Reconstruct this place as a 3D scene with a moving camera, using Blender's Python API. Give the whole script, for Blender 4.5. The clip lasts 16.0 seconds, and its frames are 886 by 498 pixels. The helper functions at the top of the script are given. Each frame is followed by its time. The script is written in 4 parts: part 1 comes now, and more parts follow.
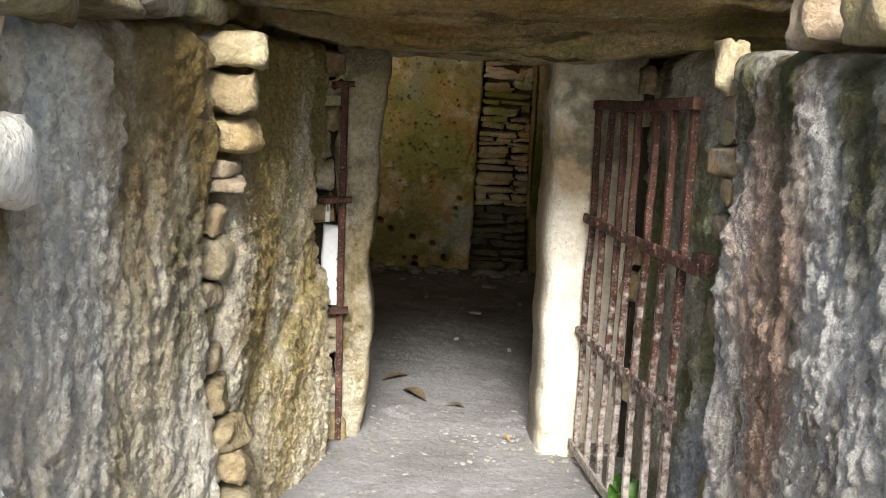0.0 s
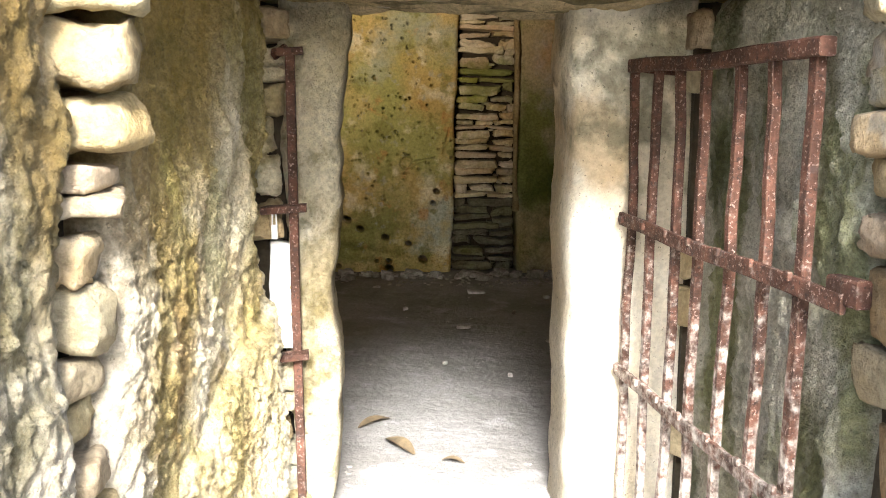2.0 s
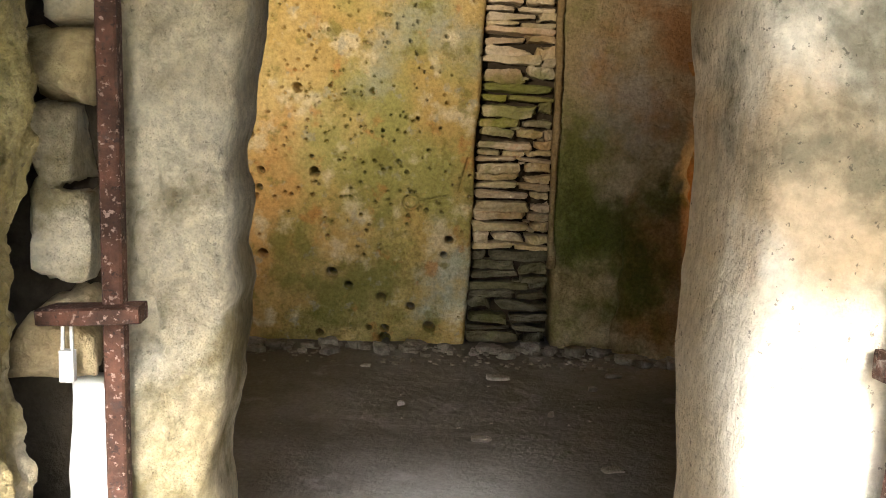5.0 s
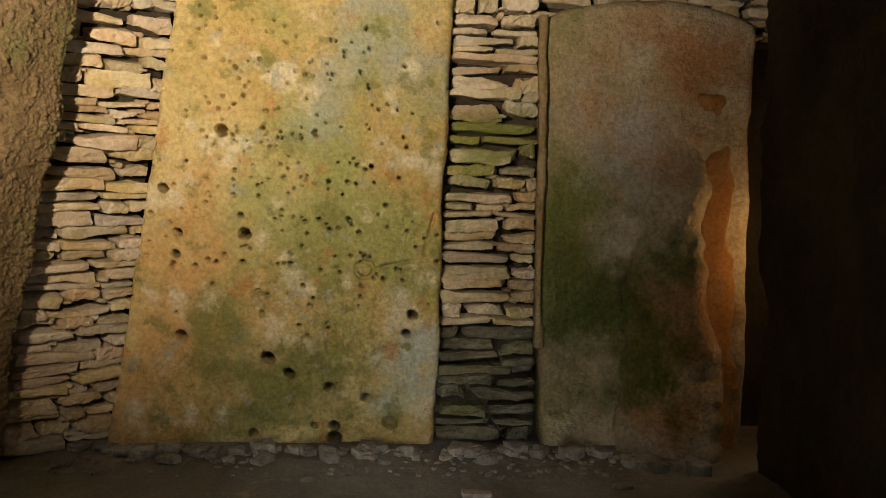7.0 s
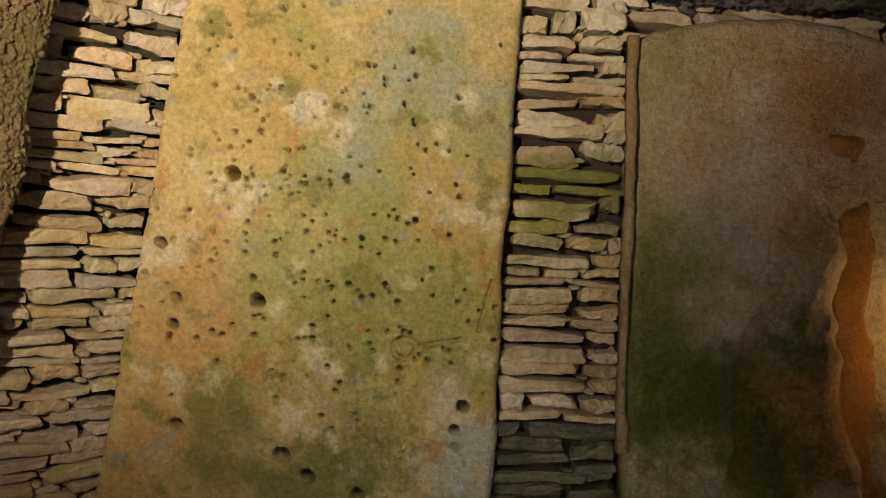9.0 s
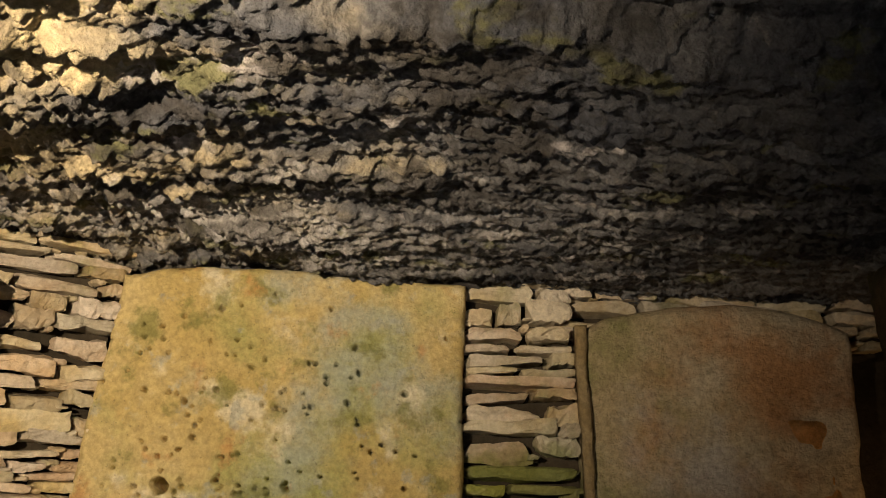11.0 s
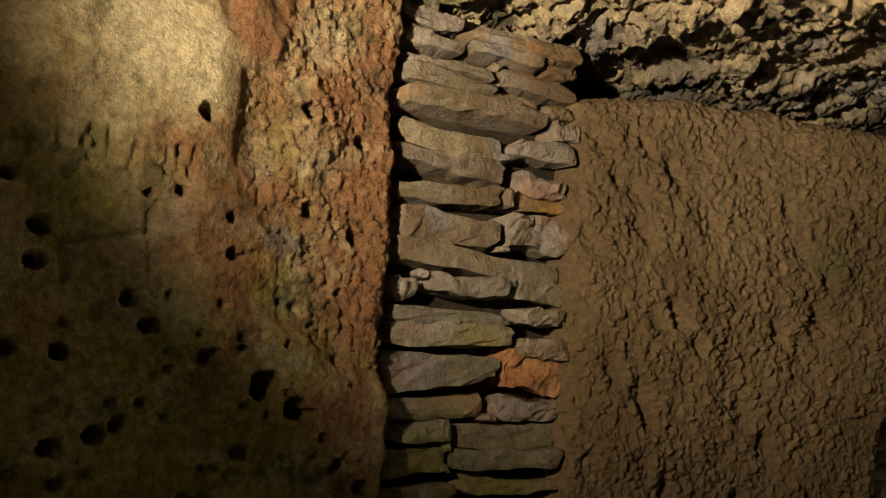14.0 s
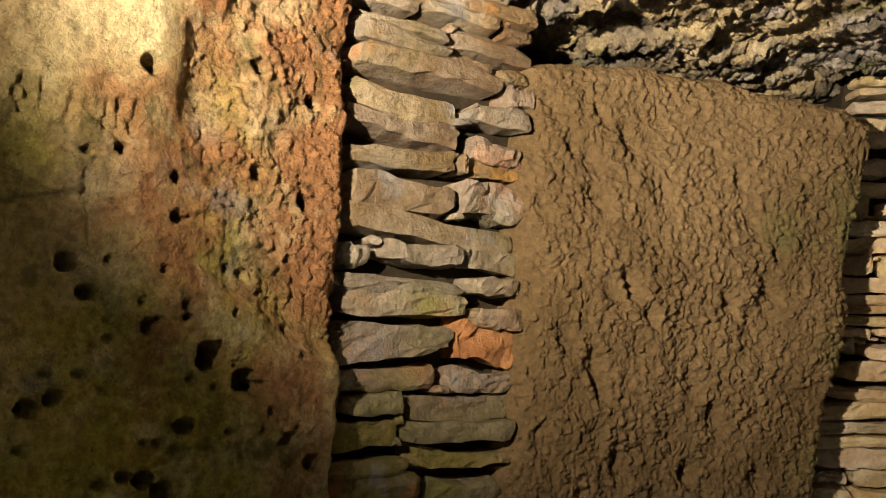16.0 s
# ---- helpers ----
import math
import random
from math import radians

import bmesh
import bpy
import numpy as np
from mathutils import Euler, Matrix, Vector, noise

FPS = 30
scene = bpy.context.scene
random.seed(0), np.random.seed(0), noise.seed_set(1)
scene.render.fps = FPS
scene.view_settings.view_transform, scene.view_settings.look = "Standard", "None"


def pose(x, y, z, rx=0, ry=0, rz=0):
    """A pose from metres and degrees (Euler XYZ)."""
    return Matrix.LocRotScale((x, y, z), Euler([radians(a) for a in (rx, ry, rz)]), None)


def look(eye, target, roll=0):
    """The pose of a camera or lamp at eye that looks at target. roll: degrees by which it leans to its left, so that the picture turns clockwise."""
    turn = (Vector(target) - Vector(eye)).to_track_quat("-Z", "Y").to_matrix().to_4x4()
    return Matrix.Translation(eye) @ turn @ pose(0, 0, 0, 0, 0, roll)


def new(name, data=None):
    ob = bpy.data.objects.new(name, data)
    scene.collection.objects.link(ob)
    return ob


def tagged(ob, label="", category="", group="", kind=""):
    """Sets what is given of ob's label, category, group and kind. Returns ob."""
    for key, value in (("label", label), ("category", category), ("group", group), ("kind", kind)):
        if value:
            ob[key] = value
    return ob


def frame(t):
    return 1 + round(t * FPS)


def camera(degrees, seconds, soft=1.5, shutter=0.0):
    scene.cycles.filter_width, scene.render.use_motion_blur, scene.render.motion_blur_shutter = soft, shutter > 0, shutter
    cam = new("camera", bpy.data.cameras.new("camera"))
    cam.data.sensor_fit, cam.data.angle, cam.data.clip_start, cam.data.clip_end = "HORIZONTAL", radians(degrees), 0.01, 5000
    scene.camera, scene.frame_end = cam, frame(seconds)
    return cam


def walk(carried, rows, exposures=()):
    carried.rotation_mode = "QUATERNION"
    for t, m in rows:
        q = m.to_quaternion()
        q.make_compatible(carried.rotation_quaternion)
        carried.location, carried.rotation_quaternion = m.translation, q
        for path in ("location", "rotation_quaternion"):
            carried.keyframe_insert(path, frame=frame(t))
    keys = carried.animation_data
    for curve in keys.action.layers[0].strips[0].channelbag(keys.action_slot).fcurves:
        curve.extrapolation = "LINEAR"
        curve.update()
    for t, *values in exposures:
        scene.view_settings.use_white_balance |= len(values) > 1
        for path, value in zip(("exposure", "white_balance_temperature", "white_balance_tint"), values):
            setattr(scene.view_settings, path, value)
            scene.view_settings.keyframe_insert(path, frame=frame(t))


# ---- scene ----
cam = camera(51.7, 16.0, soft=1.0)
METRES, EYE = 4.8, 1.4
ROWS = [
    (0.0, 0.0, 0.0, 0.0, 0.42, -9.45, -2.54),
    (0.5, -0.0067, 0.0432, -0.0, -0.54, -7.53, -1.03),
    (1.0, -0.0068, 0.0862, -0.0057, -0.39, -9.58, -0.81),
    (1.5, -0.0049, 0.1375, -0.0063, 0.89, -9.25, -2.16),
    (2.0, -0.0117, 0.1893, -0.0124, -1.88, -10.17, -0.3),
    (2.5, -0.0099, 0.2387, -0.0173, -1.65, -10.39, -0.85),
    (3.0, 0.0003, 0.2911, -0.0174, 0.78, -8.26, -2.44),
    (3.5, -0.004, 0.3456, -0.0233, -3.03, -6.36, -0.34),
    (4.0, -0.0058, 0.3967, -0.0276, -2.72, -8.02, -1.37),
    (6.5, 0.0092, 0.6555, -0.0386, 0.86, -6.99, -1.36),
    (7.0, 0.0128, 0.6999, -0.0415, -2.52, -4.4, -1.08),
    (7.5, 0.0175, 0.7447, -0.049, 0.65, -5.38, -1.35),
    (8.0, 0.0136, 0.7966, -0.0448, 1.87, -5.6, -2.05),
    (10.5, 0.0159, 0.8991, -0.0275, -2.04, 12.3, -0.61),
    (11.0, 0.0159, 0.8988, -0.0223, -2.14, 16.29, 0.25),
    (11.5, 0.0122, 0.8965, -0.0189, 4.58, 19.78, 0.88),
    (12.0, 0.0057, 0.8956, -0.0176, 14.87, 20.32, 0.35),
    (12.5, -0.0026, 0.894, -0.0179, 26.39, 20.33, -0.7),
    (13.0, -0.0098, 0.892, -0.0195, 37.37, 19.53, -0.93),
    (13.5, -0.0163, 0.8902, -0.0245, 45.7, 15.54, -1.16),
    (14.0, -0.02, 0.8905, -0.0318, 49.65, 9.22, -1.33),
    (14.5, -0.0206, 0.8922, -0.0399, 52.24, 3.92, -1.09),
    (15.0, -0.0225, 0.8934, -0.0431, 53.09, 1.02, -1.37),
    (15.5, -0.0292, 0.8931, -0.0454, 52.66, 1.39, -1.41),
    (16.0, -0.0383, 0.8935, -0.0341, 45.43, 7.82, -1.08),
]
EXPOSURES = [(0.0, 1.3), (0.4, 2.55), (1.5, 2.85), (2.5, 3.05), (4.2, 3.35), (6.3, 3.35), (8.0, 3.3), (10.5, 3.2), (11.5, 2.8), (12.5, 2.4), (13.5, 1.95), (14.0, 1.95), (14.5, 2.5), (15.0, 3.0), (15.5, 3.15), (16.0, 3.05)]
walk(cam, [(t, pose(METRES * x, METRES * y, EYE + METRES * z, 90 + pitch, roll, yaw)) for t, x, y, z, yaw, pitch, roll in ROWS], EXPOSURES)

# ---- light ----
world = bpy.data.worlds.new("sky")
scene.world = world
world.use_nodes = True
wn, wl = world.node_tree.nodes, world.node_tree.links
sky = wn.new("ShaderNodeTexSky")
sky.sky_type, sky.sun_disc, sky.sun_elevation, sky.sun_rotation = "NISHITA", False, radians(36), radians(179)
wn["Background"].inputs["Strength"].default_value = 0.15
sky.air_density, sky.dust_density, sky.ozone_density = 1.0, 1.9, 1.0
wl.new(sky.outputs[0], wn["Background"].inputs["Color"])

sun = new("sun", bpy.data.lights.new("sun", "SUN"))
sun.data.energy, sun.data.angle, sun.data.color = 4.6, radians(22), (1.0, 0.98, 0.95)
sun.matrix_world = look((0.1, -10, 7.27), (0, 0, 0))

lamp = new("chamber_lamp", bpy.data.lights.new("chamber_lamp", "SPOT"))
lamp.data.energy, lamp.data.color, lamp.data.shadow_soft_size = 72.0, (1.0, 0.79, 0.55), 0.025
lamp.data.spot_size, lamp.data.spot_blend = radians(107), 1.0
lamp.matrix_world = look((-0.86, 4.13, 1.68), (-1.2, 6.91, 2.85))

niche = new("niche_lamp", bpy.data.lights.new("niche_lamp", "POINT"))
niche.data.energy, niche.data.color, niche.data.shadow_soft_size = 0.3, (1.0, 0.56, 0.22), 0.05
niche.location = (1.76, 7.2, 0.95)


# ---- materials ----
def rgb(c):
    return (c[0], c[1], c[2], 1.0)


def rock_mat(name, low, high, spread=1.6, patches=(), grain=0.45, bumps=((18, 0.5, 0.02), (90, 0.4, 0.006)), rough=0.9, stretch=(1, 1, 1), vary=0.0, specks=0.0):
    """A mottled stone. patches: (colour, noise scale, low, high, amount, centre or None, radius)."""
    m = bpy.data.materials.new(name)
    m.use_nodes = True
    n, l = m.node_tree.nodes, m.node_tree.links
    bsdf = n["Principled BSDF"]
    bsdf.inputs["Roughness"].default_value = rough
    bsdf.inputs["Specular IOR Level"].default_value = 0.25
    place = n.new("ShaderNodeTexCoord").outputs["Object"]
    if stretch != (1, 1, 1):
        mp = n.new("ShaderNodeMapping")
        mp.inputs["Scale"].default_value = stretch
        l.new(place, mp.inputs["Vector"])
        grainy = mp.outputs[0]
    else:
        grainy = place

    def noisy(scale, detail=6, offset=0.0, vector=None, roughness=0.6):
        t = n.new("ShaderNodeTexNoise")
        t.inputs["Scale"].default_value, t.inputs["Detail"].default_value, t.inputs["Roughness"].default_value = scale, detail, roughness
        v = vector or grainy
        if offset:
            a = n.new("ShaderNodeVectorMath")
            a.inputs[1].default_value = (offset * 3.1, offset * 1.7, offset * 2.3)
            l.new(v, a.inputs[0])
            v = a.outputs[0]
        l.new(v, t.inputs["Vector"])
        return t.outputs["Fac"]

    def ramp(fac, a, b):
        r = n.new("ShaderNodeMapRange")
        r.interpolation_type = "SMOOTHSTEP"
        r.inputs["From Min"].default_value, r.inputs["From Max"].default_value = a, b
        l.new(fac, r.inputs["Value"])
        return r.outputs[0]

    def math2(op, a, b):
        k = n.new("ShaderNodeMath")
        k.operation = op
        for i, v in enumerate((a, b)):
            if isinstance(v, (int, float)):
                k.inputs[i].default_value = v
            else:
                l.new(v, k.inputs[i])
        return k.outputs[0]

    def blend(fac, a, b, kind="MIX"):
        k = n.new("ShaderNodeMix")
        k.data_type, k.blend_type = "RGBA", kind
        for i, v in ((0, fac), (6, a), (7, b)):
            if isinstance(v, (int, float)):
                k.inputs[i].default_value = v
            elif isinstance(v, tuple):
                k.inputs[i].default_value = rgb(v)
            else:
                l.new(v, k.inputs[i])
        return k.outputs[2]

    colour = blend(ramp(noisy(spread, 8, 0.7), 0.36, 0.64), low, high)
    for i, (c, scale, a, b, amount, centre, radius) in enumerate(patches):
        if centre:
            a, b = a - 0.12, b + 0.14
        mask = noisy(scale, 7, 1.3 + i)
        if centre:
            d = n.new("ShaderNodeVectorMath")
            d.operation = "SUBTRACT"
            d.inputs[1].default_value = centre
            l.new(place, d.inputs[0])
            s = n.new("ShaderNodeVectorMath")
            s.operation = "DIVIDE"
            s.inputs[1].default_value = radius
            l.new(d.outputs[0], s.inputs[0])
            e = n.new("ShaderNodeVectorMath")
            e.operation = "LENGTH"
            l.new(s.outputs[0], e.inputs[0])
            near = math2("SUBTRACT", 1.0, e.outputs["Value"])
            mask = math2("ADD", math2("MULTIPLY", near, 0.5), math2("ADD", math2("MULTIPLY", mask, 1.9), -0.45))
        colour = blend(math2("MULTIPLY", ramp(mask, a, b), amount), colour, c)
    if vary:
        info = n.new("ShaderNodeObjectInfo")
        hsv = n.new("ShaderNodeHueSaturation")
        l.new(colour, hsv.inputs["Color"])
        l.new(math2("ADD", math2("MULTIPLY", info.outputs["Random"], vary * 1.4), 1.0 - vary * 0.8), hsv.inputs["Value"])
        shift = math2("FRACT", math2("MULTIPLY", info.outputs["Random"], 17.3), 0.0)
        l.new(math2("ADD", math2("MULTIPLY", shift, vary * 1.6), 1.0 - vary * 1.0), hsv.inputs["Saturation"])
        l.new(math2("ADD", math2("MULTIPLY", math2("FRACT", math2("MULTIPLY", info.outputs["Random"], 41.7), 0.0), 0.03), 0.485), hsv.inputs["Hue"])
        colour = hsv.outputs[0]
    g = ramp(noisy(55, 8, 5.2, place, 0.7), 0.3, 0.7)
    tone = math2("ADD", math2("MULTIPLY", g, grain), 1.0 - grain * 0.55)
    comb = n.new("ShaderNodeCombineColor")
    for i in range(3):
        l.new(tone, comb.inputs[i])
    colour = blend(1.0, colour, comb.outputs[0], "MULTIPLY")
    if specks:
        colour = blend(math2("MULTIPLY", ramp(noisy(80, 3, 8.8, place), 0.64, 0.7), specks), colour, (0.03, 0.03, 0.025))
    l.new(colour, bsdf.inputs["Base Color"])
    normal = None
    for i, (scale, strength, dist) in enumerate(bumps):
        b = n.new("ShaderNodeBump")
        b.inputs["Strength"].default_value, b.inputs["Distance"].default_value = strength, dist
        l.new(noisy(scale, 6, 2.9 + i, place, roughness=0.65), b.inputs["Height"])
        if normal:
            l.new(normal, b.inputs["Normal"])
        normal = b.outputs[0]
    l.new(normal, bsdf.inputs["Normal"])
    return m


DARKG, GREY = (0.07, 0.08, 0.025), (0.3, 0.3, 0.28)
WALLBUMP = ((22, 0.7, 0.04), (60, 1.0, 0.025), (150, 1.0, 0.012))
# Dark scale-13 veins below: brown fissures, and crevice shade put into the colour.
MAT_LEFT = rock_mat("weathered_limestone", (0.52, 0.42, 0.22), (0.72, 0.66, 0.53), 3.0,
                    # Brown patches near the top: stain, with the capstone's shade painted in.
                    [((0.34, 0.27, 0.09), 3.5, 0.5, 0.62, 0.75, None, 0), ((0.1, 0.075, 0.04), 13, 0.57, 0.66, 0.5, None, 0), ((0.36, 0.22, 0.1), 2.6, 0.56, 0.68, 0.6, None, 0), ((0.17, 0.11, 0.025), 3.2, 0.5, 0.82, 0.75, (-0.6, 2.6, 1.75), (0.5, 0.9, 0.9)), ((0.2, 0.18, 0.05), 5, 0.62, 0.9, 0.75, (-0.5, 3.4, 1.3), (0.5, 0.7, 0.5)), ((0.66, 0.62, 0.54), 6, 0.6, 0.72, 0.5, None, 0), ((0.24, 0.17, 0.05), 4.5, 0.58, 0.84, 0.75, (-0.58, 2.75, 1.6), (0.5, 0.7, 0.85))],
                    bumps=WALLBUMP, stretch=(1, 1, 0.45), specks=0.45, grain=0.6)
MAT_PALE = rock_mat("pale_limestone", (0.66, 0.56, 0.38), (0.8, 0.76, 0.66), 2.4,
                    # Upper brown and dark patches mix stain with painted shade below the capstone.
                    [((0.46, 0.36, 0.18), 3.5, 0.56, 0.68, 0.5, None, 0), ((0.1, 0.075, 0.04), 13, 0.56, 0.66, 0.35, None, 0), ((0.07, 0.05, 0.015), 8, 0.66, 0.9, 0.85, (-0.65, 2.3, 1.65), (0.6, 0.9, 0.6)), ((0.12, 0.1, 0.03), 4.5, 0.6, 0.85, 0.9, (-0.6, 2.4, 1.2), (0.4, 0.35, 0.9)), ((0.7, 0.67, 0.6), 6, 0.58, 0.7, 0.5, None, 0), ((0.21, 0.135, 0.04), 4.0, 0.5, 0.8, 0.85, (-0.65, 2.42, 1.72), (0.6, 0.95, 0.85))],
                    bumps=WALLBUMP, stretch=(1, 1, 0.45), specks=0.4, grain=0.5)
MAT_RIGHT = rock_mat("pink_limestone", (0.62, 0.57, 0.5), (0.76, 0.73, 0.67), 2.6,
                     # The last patch paints fissures and the shade of crevices as dark veins.
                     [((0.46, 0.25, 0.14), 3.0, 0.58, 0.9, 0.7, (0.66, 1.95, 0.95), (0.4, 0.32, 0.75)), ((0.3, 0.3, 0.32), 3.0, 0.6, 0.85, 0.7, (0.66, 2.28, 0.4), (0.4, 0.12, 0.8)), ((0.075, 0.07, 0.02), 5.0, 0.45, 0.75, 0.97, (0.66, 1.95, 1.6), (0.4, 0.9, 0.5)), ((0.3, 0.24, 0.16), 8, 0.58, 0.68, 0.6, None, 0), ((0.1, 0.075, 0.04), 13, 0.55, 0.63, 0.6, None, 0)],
                     bumps=WALLBUMP, stretch=(1, 1, 0.4), specks=0.45, grain=0.6)
MAT_MOSSY = rock_mat("mossy_limestone", (0.42, 0.39, 0.3), (0.6, 0.57, 0.48), 2.0,
                     [((0.14, 0.15, 0.04), 3.0, 0.46, 0.6, 0.8, None, 0), ((0.05, 0.06, 0.015), 4.0, 0.53, 0.68, 0.8, None, 0), ((0.34, 0.37, 0.42), 3.0, 0.55, 0.85, 0.8, (0.74, 2.6, 0.2), (0.4, 0.35, 0.5))], bumps=WALLBUMP, stretch=(1, 1, 0.5), specks=0.5, grain=0.6)
MAT_JAMB = rock_mat("pale_jamb_stone", (0.6, 0.53, 0.4), (0.68, 0.64, 0.55), 2.4,
                    [((0.42, 0.28, 0.12), 4.0, 0.62, 0.8, 0.6, (0.45, 3.5, 1.2), (0.3, 0.4, 0.2)), ((0.13, 0.13, 0.09), 9.0, 0.62, 0.82, 0.75, (0.62, 3.5, 1.35), (0.28, 0.4, 0.35))],
                    bumps=((9, 0.6, 0.04), (40, 0.5, 0.012), (140, 0.5, 0.004)), specks=0.6, grain=0.3)
MAT_JAMBL = rock_mat("rough_jamb_stone", (0.46, 0.38, 0.22), (0.66, 0.6, 0.45), 3.0,
                     [((0.2, 0.16, 0.06), 5.0, 0.5, 0.64, 0.8, None, 0), (GREY, 3.0, 0.55, 0.7, 0.7, None, 0)], bumps=WALLBUMP, specks=0.4)
MAT_CAP = rock_mat("capstone", (0.38, 0.27, 0.1), (0.58, 0.47, 0.28), 1.8,
                   [((0.22, 0.22, 0.08), 4.0, 0.5, 0.66, 0.7, None, 0), ((0.5, 0.28, 0.1), 3.0, 0.62, 0.72, 0.7, None, 0), ((0.07, 0.06, 0.03), 5.0, 0.52, 0.64, 0.8, None, 0), ((0.55, 0.5, 0.42), 7.0, 0.6, 0.7, 0.7, None, 0)], bumps=WALLBUMP, stretch=(0.45, 1.6, 2), grain=0.6, specks=0.5)
MAT_BACK = rock_mat("ochre_slab", (0.4, 0.3, 0.11), (0.5, 0.4, 0.19), 1.8,
                    [((0.24, 0.27, 0.09), 2.2, 0.6, 0.8, 0.8, (-0.2, 7.4, 1.2), (0.6, 1.0, 1.0)), ((0.3, 0.33, 0.28), 3.2, 0.64, 0.8, 0.75, (-0.1, 7.4, 1.75), (0.45, 1.0, 0.4)),
                     ((0.45, 0.27, 0.1), 2.6, 0.6, 0.85, 0.8, (-1.0, 7.4, 0.5), (0.5, 1.0, 0.8)), ((0.16, 0.17, 0.05), 3.5, 0.64, 0.84, 0.85, (-0.35, 7.4, 0.35), (0.7, 1.0, 0.5)), ((0.36, 0.4, 0.36), 3.5, 0.64, 0.84, 0.9, (0.12, 7.4, 0.3), (0.3, 1.0, 0.35)), ((0.58, 0.53, 0.38), 5, 0.54, 0.68, 0.8, None, 0), ((0.17, 0.17, 0.05), 7, 0.54, 0.66, 0.75, None, 0), ((0.4, 0.2, 0.07), 6, 0.58, 0.7, 0.65, None, 0), ((0.3, 0.31, 0.27), 11, 0.58, 0.68, 0.6, None, 0)],
                    bumps=((7, 0.6, 0.05), (38, 0.6, 0.015), (130, 0.6, 0.005)), grain=0.45, specks=0.35)
MAT_BACK2 = rock_mat("brown_slab", (0.36, 0.29, 0.17), (0.5, 0.44, 0.33), 1.8,
                     [((0.36, 0.17, 0.06), 3.2, 0.55, 0.85, 0.8, (1.3, 7.4, 1.72), (0.55, 1.0, 0.4)), ((0.32, 0.16, 0.06), 2.6, 0.6, 0.8, 0.8, (1.3, 7.2, 0.5), (0.3, 1.0, 0.7)), ((0.14, 0.16, 0.04), 2.4, 0.58, 0.8, 0.9, (0.75, 7.4, 0.9), (0.35, 1.0, 0.9)), ((0.08, 0.1, 0.02), 3.0, 0.6, 0.85, 0.9, (0.95, 7.4, 0.7), (0.45, 1.0, 0.6)), ((0.4, 0.4, 0.4), 3.0, 0.6, 0.82, 0.7, (1.05, 7.4, 1.4), (0.3, 1.0, 0.3))],
                     bumps=((7, 0.7, 0.05), (38, 0.7, 0.018), (130, 0.7, 0.005)), grain=0.5, specks=0.3)
MAT_TAN = rock_mat("coarse_tan_slab", (0.145, 0.1, 0.048), (0.22, 0.157, 0.083), 2.0, [((0.11, 0.12, 0.04), 4, 0.6, 0.9, 0.8, (-1.15, 6.95, 1.4), (0.2, 0.25, 1.0)), ((0.16, 0.11, 0.06), 3, 0.55, 0.7, 0.6, None, 0)],
                   bumps=((70, 0.7, 0.015), (170, 0.8, 0.008)), grain=0.5, specks=0.15)
MAT_HOLED = rock_mat("holed_slab", (0.38, 0.31, 0.14), (0.52, 0.45, 0.27), 3.2,
                     # Dark brown patch at z 2.1 paints the shade under the ceiling.
                     [((0.34, 0.31, 0.06), 4.0, 0.52, 0.75, 0.9, (-1.75, 4.95, 0.95), (0.6, 0.9, 0.65)), ((0.1, 0.1, 0.025), 6.0, 0.58, 0.72, 0.6, None, 0), ((0.3, 0.155, 0.07), 2.6, 0.5, 0.62, 1.0, (-1.75, 5.44, 1.88), (0.5, 0.4, 0.75)), ((0.17, 0.095, 0.02), 3, 0.5, 0.75, 0.95, (-1.68, 4.6, 2.1), (0.5, 0.62, 0.42)), ((0.34, 0.3, 0.26), 3, 0.58, 0.75, 0.6, None, 0), ((0.36, 0.17, 0.03), 4, 0.66, 0.9, 0.85, (-1.7, 4.72, 1.02), (0.5, 0.45, 0.12)), ((0.4, 0.2, 0.05), 3, 0.66, 0.76, 0.6, None, 0), ((0.2, 0.18, 0.13), 3, 0.6, 0.8, 0.8, (-1.75, 4.7, 0.45), (0.6, 0.5, 0.35)), ((0.5, 0.42, 0.24), 9, 0.56, 0.66, 0.5, None, 0), ((0.07, 0.07, 0.02), 11, 0.56, 0.66, 0.6, None, 0), ((0.2, 0.21, 0.22), 6, 0.6, 0.7, 0.5, None, 0)],
                     bumps=((12, 0.8, 0.05), (50, 0.9, 0.02), (160, 0.8, 0.007)), grain=0.6, specks=0.4)
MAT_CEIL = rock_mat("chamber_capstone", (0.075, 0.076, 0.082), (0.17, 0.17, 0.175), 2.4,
                    # First patch, yellow: the lamp's pool of light put into the colour.
                    # Second patch, blue-grey: painted shade of the hollow that the lamp misses.
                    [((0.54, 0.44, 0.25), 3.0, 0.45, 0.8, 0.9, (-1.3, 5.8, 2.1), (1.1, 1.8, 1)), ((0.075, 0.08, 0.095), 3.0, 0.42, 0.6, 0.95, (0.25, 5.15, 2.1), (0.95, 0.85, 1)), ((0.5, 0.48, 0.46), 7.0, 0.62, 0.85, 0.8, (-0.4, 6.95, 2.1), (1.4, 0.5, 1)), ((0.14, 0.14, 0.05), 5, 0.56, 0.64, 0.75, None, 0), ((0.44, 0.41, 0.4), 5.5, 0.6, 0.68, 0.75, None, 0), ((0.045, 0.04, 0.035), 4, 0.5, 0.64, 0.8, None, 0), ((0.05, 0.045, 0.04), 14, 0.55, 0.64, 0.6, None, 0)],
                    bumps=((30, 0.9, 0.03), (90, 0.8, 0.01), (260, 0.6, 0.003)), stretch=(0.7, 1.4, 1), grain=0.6)
